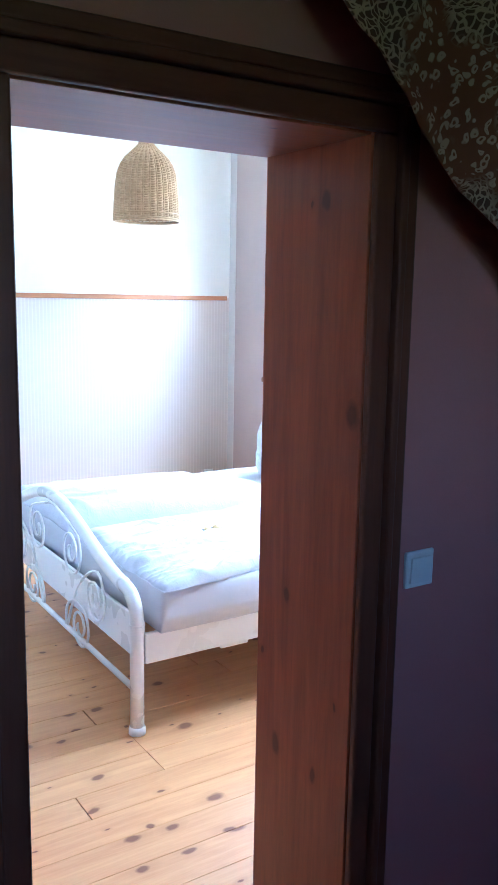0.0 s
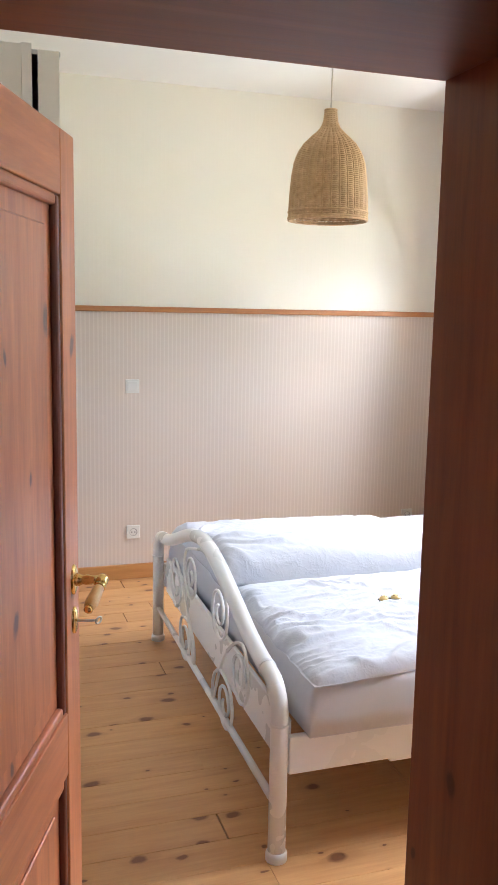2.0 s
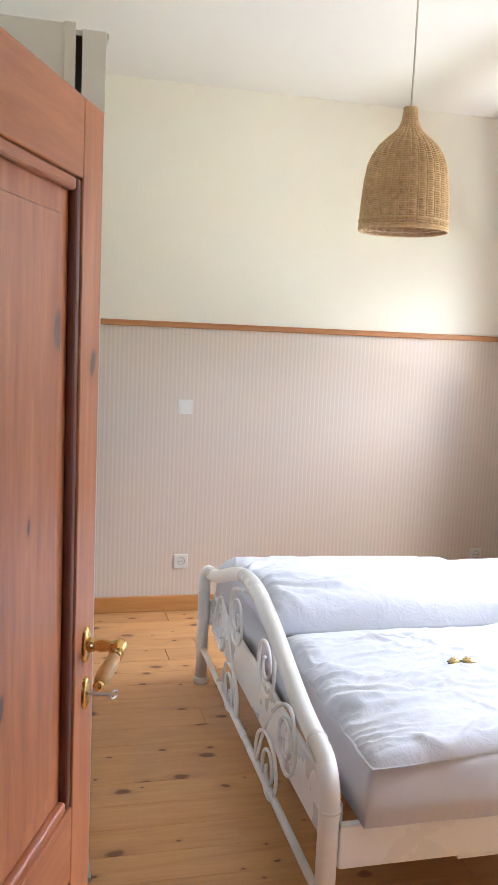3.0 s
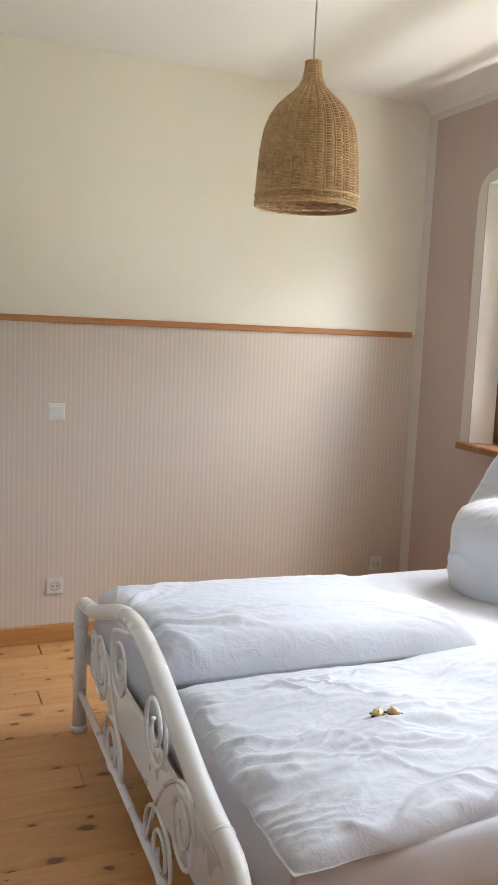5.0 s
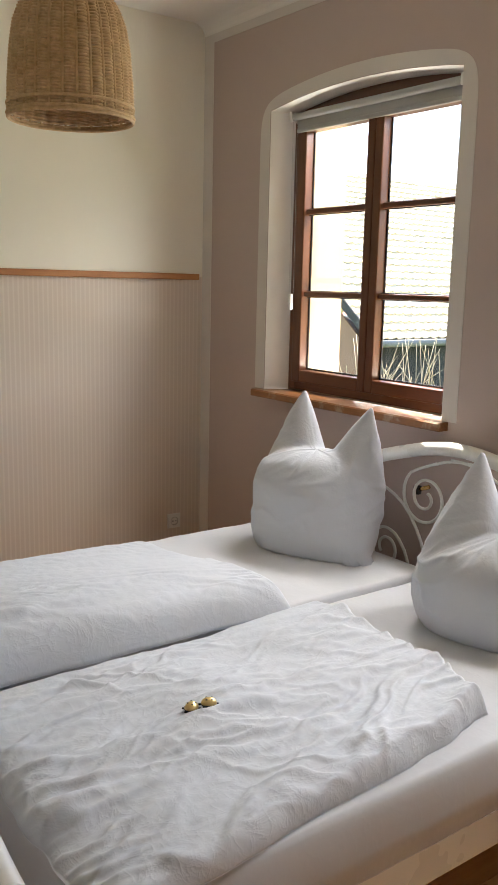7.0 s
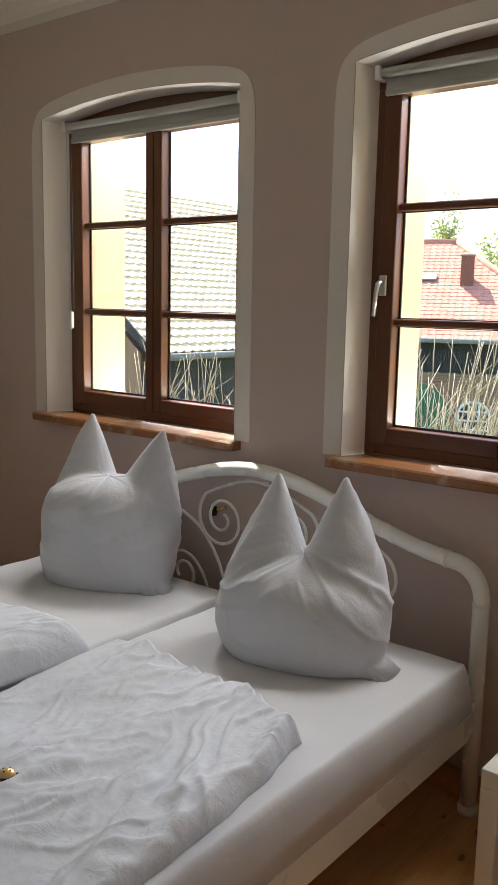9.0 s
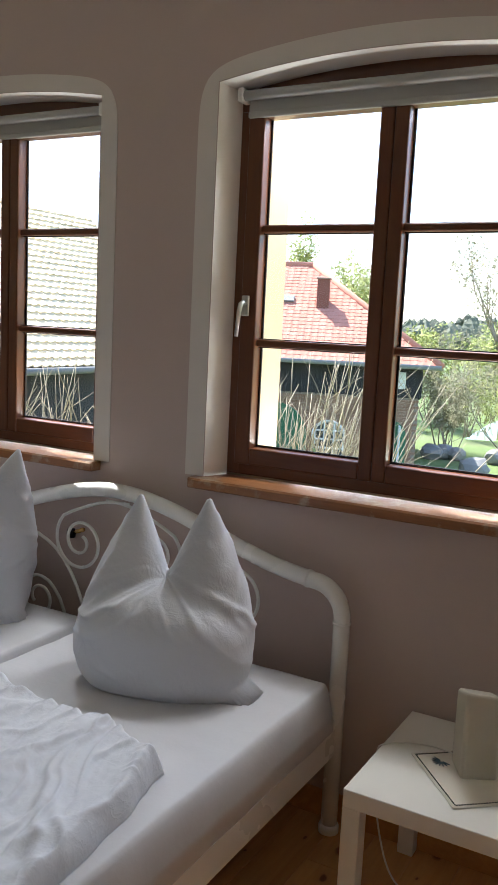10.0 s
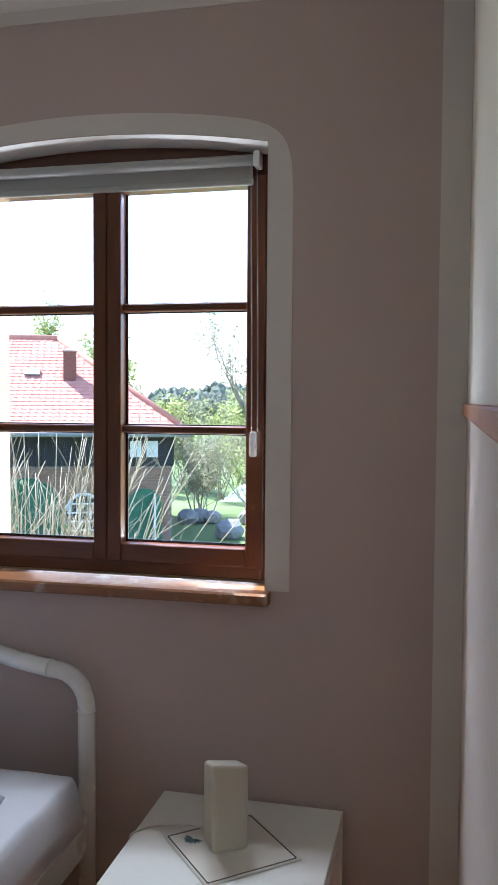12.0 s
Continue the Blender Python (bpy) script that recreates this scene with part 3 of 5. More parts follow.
# ---- windows ----
def window(num, s):
    w = thing("window_%d" % num, "arched wooden casement window with six panes in two sashes", "window")
    w["kind"] = "structure"
    y0, y1, x0, x1 = 1.648 + s, 2.754 + s, 3.502, 3.572
    yc = (y0 + y1) / 2
    zb, zt = 1.092, 2.325
    fw = 0.05
    block("window_frame", (x0, y0, zb), (x1, y0 + fw, zt), M["win"], w, 0.004, "fixed dark red-brown frame post")
    block("window_frame", (x0, y1 - fw, zb), (x1, y1, zt), M["win"], w, 0.004, "fixed dark red-brown frame post")
    block("window_frame", (x0, y0 + fw, zb), (x1, y1 - fw, zb + 0.05), M["win_y"], w, 0.004, "fixed dark red-brown bottom frame rail")
    arc = arc_pts(y0 - 0.01, y1 + 0.04, SPRING + 0.02, RISE, 20)
    vs, fs = [], []
    for y, z in arc:
        vs += [(x0, y, zt), (x0, y, z), (x1, y, z), (x1, y, zt)]
    for k in range(len(arc) - 1):
        for q in range(4):
            fs.append((k * 4 + q, k * 4 + (q + 1) % 4, k * 4 + 4 + (q + 1) % 4, k * 4 + 4 + q))
    mesh_ob("window_head", vs, fs, M["win_y"], w, "arched dark wooden head piece")
    sx0, sx1 = 3.488, 3.552
    st = 0.06
    bottom, top = zb + 0.038, zt + 0.005
    pz0, pz1 = bottom + 0.06, 2.30
    for ya, yb in ((y0 + fw - 0.012, yc - 0.001), (yc + 0.001, y1 - fw + 0.012)):
        sa = st if ya < yc - 0.1 else 0.046
        sb = 0.046 if ya < yc - 0.1 else st
        sash = block("sash", (sx0, ya, bottom), (sx1, ya + sa, top), M["win"], w, 0.006, "red-brown casement sash", seg=3)
        block("sash_stile", (sx0, yb - sb, bottom), (sx1, yb, top), M["win"], sash, 0.006, seg=3)
        block("sash_rail", (sx0 + 0.001, ya + sa, bottom), (sx1 - 0.001, yb - sb, pz0), M["win_y"], sash, 0.006, seg=3)
        block("sash_rail", (sx0 + 0.001, ya + sa, pz1), (sx1 - 0.001, yb - sb, top), M["win_y"], sash, 0.006, seg=3)
        for z in (1.9385, 1.5555):
            block("muntin", (sx0 + 0.012, ya + sa, z - 0.0125), (sx1 - 0.008, yb - sb, z + 0.0125), M["win_y"], sash, 0.006, seg=3)
            block("muntin_seal", (sx1 - 0.03, ya + sa, z - 0.016), (sx1 - 0.02, yb - sb, z + 0.016), M["black"], sash, 0)
        for za, zz in ((pz0, 1.543), (1.568, 1.926), (1.951, pz1)):
            pane = block("pane", (3.530, ya + sa - 0.004, za - 0.004), (3.534, yb - sb + 0.004, zz + 0.004), M["glass"], sash, 0, "clear glass pane")
            pane.visible_shadow = False
        block("seal", (3.536, ya + sa, pz0), (3.541, ya + sa + 0.007, pz1), M["black"], sash, 0)
        block("seal", (3.536, yb - sb - 0.007, pz0), (3.541, yb - sb, pz1), M["black"], sash, 0)
        block("seal", (3.536, ya + sa + 0.007, pz0), (3.541, yb - sb - 0.007, pz0 + 0.008), M["black"], sash, 0)
    if num == 1:
        hy = y1 - 0.06
        h = block("window_handle", (3.478, hy - 0.014, 1.645), (3.489, hy + 0.014, 1.715), M["steel"], w, 0.004, "brushed metal window handle")
        tube("lever", [(3.478, hy, 1.69), (3.462, hy, 1.69), (3.45, hy, 1.684), (3.448, hy + 0.004, 1.66), (3.449, hy + 0.012, 1.575)], [0.009, 0.008, 0.0085, 0.008, 0.0065], M["steel"], h, 10)
    return w


window(1, WIN[0][2])
window(2, WIN[1][2])


# sills: the board fills the reveal and has small ears before the wall
def sill(y0, y1, a, b, side):
    vs, fs = [], []
    zt, zb = SILL, SILL - 0.035
    ring = [(XW - 0.05, y0), (XW - 0.055, y0 + 0.006), (XW - 0.055, y1 - 0.006), (XW - 0.05, y1), (XW - 0.001, y1), (XW - 0.001, b), (3.5008, b - side), (3.5008, a), (XW - 0.001, a), (XW - 0.001, y0)]
    n = len(ring)
    lay = ((zb, 0.0), (zb + 0.004, 0.004), (zt - 0.006, 0.004), (zt, -0.002))
    for z, g in lay:
        for x, y in ring:
            vs.append((x - (g if x < XW - 0.04 else 0), y, z))
    for i in range(len(lay) - 1):
        for k in range(n):
            fs.append((i * n + k, i * n + (k + 1) % n, (i + 1) * n + (k + 1) % n, (i + 1) * n + k))
    fs.append(tuple(range(3 * n, 4 * n)))
    fs.append(tuple(reversed(range(n))))
    return structure(mesh_ob("window_sill", vs, fs, M["sill"]), "worn varnished wooden window sill board", "window sill")


sill(1.645, 2.815, WIN[0][0] + 0.001, WIN[0][1] - 0.001, 0.033)
sill(3.24, 4.465, WIN[1][0] + 0.001, WIN[1][1] - 0.001, 0.063)


def blind(y0, y1, chain_at):
    d = thing("roller_blind", "rolled-up pale grey roller blind with bead chain", "blind", group="roller blinds")
    z, x = 2.368, 3.468
    tube("roller", [(x, y0 + 0.02, z), (x, y1 - 0.02, z)], 0.0165, M["blind"], d, 18, label="fabric roll")
    vs, fs = [], []
    n = 26
    for k in range(n + 1):
        y = y0 + 0.028 + (y1 - y0 - 0.056) * k / n
        wv = 0.0015 * math.sin(k * 0.7)
        vs += [(x + 0.016, y, z), (x + 0.016 + wv, y, 2.318), (x + 0.018 + wv, y, 2.318), (x + 0.018, y, z)]
    for k in range(n):
        for q in range(4):
            fs.append((k * 4 + q, k * 4 + (q + 1) % 4, k * 4 + 4 + (q + 1) % 4, k * 4 + 4 + q))
    mesh_ob("fabric", vs, fs, M["blind"], d)
    block("bottom_bar", (x + 0.01, y0 + 0.026, 2.298), (x + 0.024, y1 - 0.026, 2.319), M["blind"], d, 0.005)
    for y in (y0, y1 - 0.02):
        block("bracket", (x - 0.02, y, z - 0.022), (3.504, y + 0.02, z + 0.024), M["plastic"], d, 0.005, "white plastic bracket")
    cy = y0 + 0.012 if chain_at == "low" else y1 - 0.048
    vs, fs = [], []
    for dx, dy in ((-0.02, 0.010), (-0.008, -0.006)):
        zz = z - 0.02
        while zz > 1.55:
            c = Vector((x + dx, cy + dy + 0.004 * math.sin(zz * 3), zz))
            o = len(vs)
            r = 0.0028
            vs += [c + Vector(q) * r for q in ((1, 0, 0), (0, 1, 0), (-1, 0, 0), (0, -1, 0), (0, 0, 1), (0, 0, -1))]
            fs += [tuple(o + i for i in f) for f in ((0, 1, 4), (1, 2, 4), (2, 3, 4), (3, 0, 4), (1, 0, 5), (2, 1, 5), (3, 2, 5), (0, 3, 5))]
            zz -= 0.0085
    mesh_ob("bead_chain", vs, fs, M["chain"], d, smooth=True)
    block("chain_weight", (x - 0.022, cy - 0.008, 1.478), (x - 0.004, cy + 0.012, 1.555), M["plastic"], d, 0.005, "white plastic chain weight")
    return d


blind(1.700, 2.742, "low")
blind(3.312, 4.352, "high")


# ---- bed ----
FX, HX, BY0, BY1 = 1.305, 3.322, 2.198, 3.992
BC = (BY0 + BY1) / 2


def arch_line(x, ring, crown, n=26):
    """Centre line of a bed end: post, bend, S-shaped rise to the crown and down again."""
    half = []
    bend = 0.105
    half += [(x, BY0, 0.0), (x, BY0, ring - bend - 0.06), (x, BY0, ring - bend)]
    for k in range(1, 9):
        t = k / 8 * math.pi / 2
        half.append((x, BY0 + bend * (1 - math.cos(t)), ring - bend + bend * math.sin(t)))
    y0 = BY0 + bend
    for k in range(1, n + 1):
        y = y0 + (BC - y0) * k / n
        t = (y - y0) / (BC - y0)
        half.append((x, y, ring + (crown - ring) * smooth(0.06 + 0.94 * t)))
    return half + [(x, 2 * BC - y, z) for _, y, z in reversed(half[:-1])]


def curl(cy, cz, a0, a1, r0, r1, n=40):
    """A flat scroll that winds inwards, as (y, z) from the bed's middle."""
    out = []
    for k in range(n + 1):
        f = k / n
        r, t = r0 + (r1 - r0) * f, radians(a0 + (a1 - a0) * f)
        out.append((cy + r * math.cos(t), cz + r * math.sin(t)))
    return out


def rounded(pts, times=1):
    """Corners cut twice, ends kept."""
    for _ in range(times):
        q = [pts[0]]
        for a, b in zip(pts, pts[1:]):
            q += [tuple(a[i] * 0.75 + b[i] * 0.25 for i in range(3)), tuple(a[i] * 0.25 + b[i] * 0.75 for i in range(3))]
        pts = q + [pts[-1]]
    return pts


def bed():
    d = thing("bed", "white enamelled tubular steel double bed with scrolled ends", "bed")
    R = 0.027
    for x, ring, crown, nm in ((FX, 0.552, 0.745, "foot_arch"), (HX, 0.822, 1.0, "head_arch")):
        tube(nm, arch_line(x, ring, crown), R, M["enamel"], d, 18, label="white curved steel tube")
        for y in (BY0, BY1):
            inward = 1 if y < BC else -1
            tube("ring_joint", [(x, y, ring - 0.122), (x, y, ring - 0.114)], R + 0.0025, M["enamel"], d, 18)
            tube("ring_joint", [(x, y + inward * 0.118, ring + 0.002), (x, y + inward * 0.126, ring + 0.003)], R + 0.0025, M["enamel"], d, 18)
            lathe("foot_cap", [(0.0, 0.0), (R + 0.006, 0.0), (R + 0.006, 0.022), (R + 0.002, 0.03), (R, 0.03)], M["plastic"], d, 20, (x, y, 0), "white plastic foot")
        low = 0.168 if x == FX else 0.42
        tube("lower_bar", [(x, BY0, low), (x, BY1, low)], 0.0125, M["enamel"], d, 12)
        # scroll work, mirrored about the middle
        w = 0.0062
        foot = x == FX
        cy, cz = (0.22, crown - 0.205) if foot else (0.17, crown - 0.215)
        for sg in (1, -1):
            def m(pts):
                return rounded([(x, BC + sg * py, pz) for py, pz in pts])
            # large scroll that springs from under the crown
            lead = [(-0.05, crown - 0.043), (0.03, crown - 0.044), (0.10, crown - 0.06)]
            tube("scroll", m(lead + curl(cy, cz, 52, -600, 0.122, 0.022)), w, M["enamel"], d, 8)
            # stem that sweeps outwards and ends in a second scroll
            if foot:
                stem = [(0.16, low), (0.20, 0.25), (0.27, 0.37), (0.36, 0.455), (0.46, 0.515), (0.54, 0.53)]
                tube("scroll_stem", m(stem + curl(0.49, 0.405, 38, -560, 0.108, 0.025)), w, M["enamel"], d, 8)
                cane = [(0.15, low), (0.145, 0.23), (0.165, 0.275), (0.21, 0.312), (0.27, 0.33)]
                tube("scroll_cane", m(cane + curl(0.315, 0.222, 62, -560, 0.104, 0.024)), w, M["enamel"], d, 8)
            else:
                stem = [(0.10, low), (0.15, 0.54), (0.19, 0.63), (0.263, 0.725), (0.35, 0.776), (0.456, 0.803)]
                tube("scroll_stem", m(stem + curl(0.50, 0.70, 78, -480, 0.107, 0.03)), w, M["enamel"], d, 8)
                cane = [(0.22, low), (0.25, 0.53), (0.31, 0.60), (0.36, 0.617)]
                tube("scroll_cane", m(cane + curl(0.37, 0.53, 80, -400, 0.088, 0.03)), w, M["enamel"], d, 8)
    # side boards, end boards and slat deck
    for y0 in (BY0 - 0.014, BY1 - 0.014):
        block("side_rail", (FX + 0.028, y0, 0.273), (HX - 0.028, y0 + 0.026, 0.392), M["enamel"], d, 0.005, "white steel side rail")
        block("rail_bracket", (FX + 0.35, y0 + 0.004, 0.262), (FX + 0.47, y0 + 0.02, 0.274), M["enamel"], d, 0.002)
    block("foot_board", (FX + 0.034, BY0 + 0.03, 0.255), (FX + 0.05, BY1 - 0.03, 0.425), M["enamel"], d, 0.004)
    block("head_board", (HX - 0.05, BY0 + 0.03, 0.255), (HX - 0.034, BY1 - 0.03, 0.40), M["enamel"], d, 0.004)
    for k in range(13):
        x = FX + 0.12 + k * 0.148
        block("slat", (x, BY0 + 0.014, 0.378), (x + 0.07, BY1 - 0.016, 0.391), M["skirting"], d, 0.003)
    block("centre_beam", (FX + 0.05, BC - 0.02, 0.29), (HX - 0.05, BC + 0.02, 0.377), M["enamel"], d, 0.003)
    # the foot end stands a little askew: its near post 25 mm further out
    for ob in d.children:
        for v in ob.data.vertices:
            if v.co.x < FX + 0.6:
                v.co.x -= 0.025 * max(0.0, (BY1 - v.co.y) / (BY1 - BY0)) * min(1.0, (FX + 0.6 - v.co.x) / 0.55)
    # dark bolt that holds the head end to the wall side
    lathe("bolt_knob", [(0.0, -0.02), (0.016, -0.016), (0.018, 0.0), (0.016, 0.016), (0.0, 0.02)], M["black"], d, 14, (3.352, 3.335, 0.80), "dark knob on the head end")
    tube("bolt", [(3.352, 3.335, 0.80), (3.347, 3.27, 0.825)], 0.008, M["brass"], d, 8)
    return d


bed()


def fnoise(x, y, z=0.0):
    return noise.noise(Vector((x, y, z)))


def pad(name, x0, x1, y0, y1, z0, z1, mat, label, category, group="", edge=0.06, n=(70, 40), shape=None):
    """A stuffed slab: rounded rim, flat underside, and a top shaped by two functions."""
    nx, ny = n
    vs, fs = [], []
    top, bot = {}, {}

    for j in range(ny + 1):
        for i in range(nx + 1):
            a, b = i / nx * 2 - 1, j / ny * 2 - 1
            # gather more rows near the rim
            a = math.copysign(1 - (1 - abs(a)) ** 1.5, a)
            b = math.copysign(1 - (1 - abs(b)) ** 1.5, b)
            px, py = (x0 + x1) / 2 + a * (x1 - x0) / 2, (y0 + y1) / 2 + b * (y1 - y0) / 2
            # distance to the rim rounds the upper edge
            rx = min(px - x0, x1 - px)
            ry = min(py - y0, y1 - py)
            e = 1.0
            for r in (rx, ry):
                q = min(1.0, r / edge)
                e *= math.sqrt(max(0.0, 1 - (1 - q) ** 2))
            dx, dy, dz = shape(px, py, e) if shape else (0, 0, 0)
            z = z0 + (z1 - z0) * e + dz
            top[i, j] = len(vs)
            vs.append((px + dx, py + dy, max(z, z0 + 0.002 * e)))
    for j in range(ny + 1):
        for i in range(nx + 1):
            if i in (0, nx) or j in (0, ny):
                bot[i, j] = top[i, j]
            else:
                v = vs[top[i, j]]
                bot[i, j] = len(vs)
                vs.append((v[0], v[1], z0 - 0.0))
    for j in range(ny):
        for i in range(nx):
            fs.append((top[i, j], top[i + 1, j], top[i + 1, j + 1], top[i, j + 1]))
            fs.append((bot[i, j], bot[i, j + 1], bot[i + 1, j + 1], bot[i + 1, j]))
    d = thing(name, label, category, ((x0 + x1) / 2, (y0 + y1) / 2, z0), group=group)
    shift = Vector(((x0 + x1) / 2, (y0 + y1) / 2, z0))
    rim = [top[i, 0] for i in range(nx + 1)] + [top[nx, j] for j in range(1, ny + 1)] + [top[i, ny] for i in range(nx - 1, -1, -1)] + [top[0, j] for j in range(ny - 1, 0, -1)]
    line = [Vector(vs[q]) - shift + Vector((0, 0, 0.004)) for q in rim]
    mesh_ob("fitted_sheet" if name == "mattress" else "cover", [Vector(v) - shift for v in vs], fs, mat, d, smooth=True)
    tube("seam", [q - Vector((0, 0, 0.003)) for q in line], 0.0008, mat, d, 4, True)
    return d


def mattress_shape(px, py, e):
    w = 0.004 * fnoise(px * 3, py * 3, 2.0) + 0.0025 * fnoise(px * 12, py * 7, 5.0)
    return 0.003 * fnoise(px * 9, py * 9, 1), 0.004 * fnoise(px * 8, py * 8, 3), w * e


for a, b in ((BY0 - 0.036, BC - 0.004), (BC + 0.004, BY1 + 0.036)):
    pad("mattress", FX + 0.058, HX - 0.1, a, b, 0.393, 0.553, M["sheet"], "mattress in a white fitted sheet on the bed frame", "mattress", "mattresses", 0.03, (110, 70), mattress_shape)


def creases(px, py, seed, ang, freq, amp, stretch=0.2):
    """Fine pinched creases: thin crests that start and end, long in the given direction."""
    c, s = math.cos(ang), math.sin(ang)
    u, v = px * c + py * s, -px * s + py * c
    warp = 0.07 * fnoise(u * 4, v * 4, seed) + 0.02 * fnoise(u * 14, v * 14, seed + 3)
    r = fnoise(u * freq * stretch, (v + warp) * freq, seed + 7)
    gate = max(0.0, 0.22 + 2.0 * fnoise(u * 2.6, v * 4.6, seed + 9))
    return amp * math.exp(-(r * 4.6) ** 2) * min(1.0, gate)


def duvet_near(px, py, e):
    """The spread duvet: thin and finely creased, its corner hanging over the foot end."""
    z = 0.014 * fnoise(px * 2.4, py * 2.6, 4) + 0.007 * fnoise(px * 5, py * 7, 14)
    z += creases(px, py, 11, 0.14, 8, 0.017, 0.09) + creases(px, py, 21, -0.30, 10, 0.015, 0.09) + creases(px, py, 26, -0.05, 14, 0.013, 0.08)
    z += creases(px, py, 31, 0.45, 12, 0.012, 0.12) + creases(px, py, 36, -0.7, 15, 0.009, 0.14) + creases(px, py, 39, 0.22, 20, 0.009, 0.1)
    z += creases(px, py, 44, -0.18, 18, 0.010, 0.09) + creases(px, py, 51, 0.05, 27, 0.005, 0.12) + 0.0008 * fnoise(px * 40, py * 48, 8)
    z *= 0.25 + 0.75 * smooth((3.0 - py) / 0.12)
    d = 0.022 * fnoise(py * 5, 3.0, 1) + 0.008 * fnoise(py * 17, 8.0, 3)
    foot = smooth((1.62 - px) / 0.22) * smooth((2.55 - py) / 0.25)
    swell = 0.018 * smooth((px - 2.1) / 0.25)
    round_corner = 0.12 * smooth((2.45 - py) / 0.25) * smooth((px - 2.3) / 0.25)
    hang = 0.02 * smooth((1.45 - px) / 0.1)
    side = 0.012 * fnoise(px * 3.5, 7.0, 2) + 0.004 * fnoise(px * 12, 1.0, 5)
    slant = 0.1 * (px - 1.78) * smooth((3.0 - py) / 0.8)
    return d - round_corner * 0.5, side * (1.3 - 0.5 * e) + slant + 0.12 * round_corner, (z + swell) * e - 0.016 * foot - hang * e


def duvet_far(px, py, e):
    """The folded duvet: a plump roll towards the gap, lower behind, with creases that fan out at its foot end."""
    fan = math.atan2(py - 3.35, px - 1.22)
    z = 0.014 * fnoise(px * 1.9, py * 2.6, 14) + 0.006 * fnoise(px * 5, py * 6, 15)
    z += (creases(px, py, 41, 0.12, 8, 0.010, 0.14) + creases(px, py, 46, -0.3, 12, 0.009, 0.14) + creases(px, py, 48, 0.5, 16, 0.008) + creases(px, py, 49, -0.7, 22, 0.006)) * (0.3 + 0.7 * smooth((3.6 - py) / 0.3))
    near_foot = smooth((1.95 - px) / 0.5)
    z += 0.022 * max(0.0, math.sin(fan * 15 + 3 * fnoise(px * 2.5, py * 2.5, 5))) ** 3 * near_foot * (0.7 + fnoise(px * 4, py * 4, 33))
    z += 0.010 * near_foot * (1 - 2.2 * abs(fnoise(fan * 7, px * 2.2, 71))) + 0.0015 * fnoise(px * 36, py * 36, 9)
    slope = -0.015 * smooth((px - 2.0) / 0.5) - 0.055 * smooth((py - 3.25) / 0.6)
    d = 0.018 * fnoise(py * 4, 5.0, 6)
    return d + 0.05 * smooth((px - 2.2) / 0.3) * (1 - smooth((py - 3.1) / 0.6)), 0.012 * fnoise(px * 4, 9.0, 12), (z + slope) * e


pad("duvet", 1.372, 2.55, 2.192, 3.012, 0.553, 0.592, M["duvet"], "crumpled white cotton duvet spread flat on the bed", "duvet", "duvets", 0.032, (320, 240), duvet_near)
pad("duvet", 1.365, 2.47, 3.085, 3.94, 0.553, 0.668, M["duvet"], "plump white cotton duvet folded lengthwise on the bed", "duvet", "duvets", 0.075, (260, 190), duvet_far)


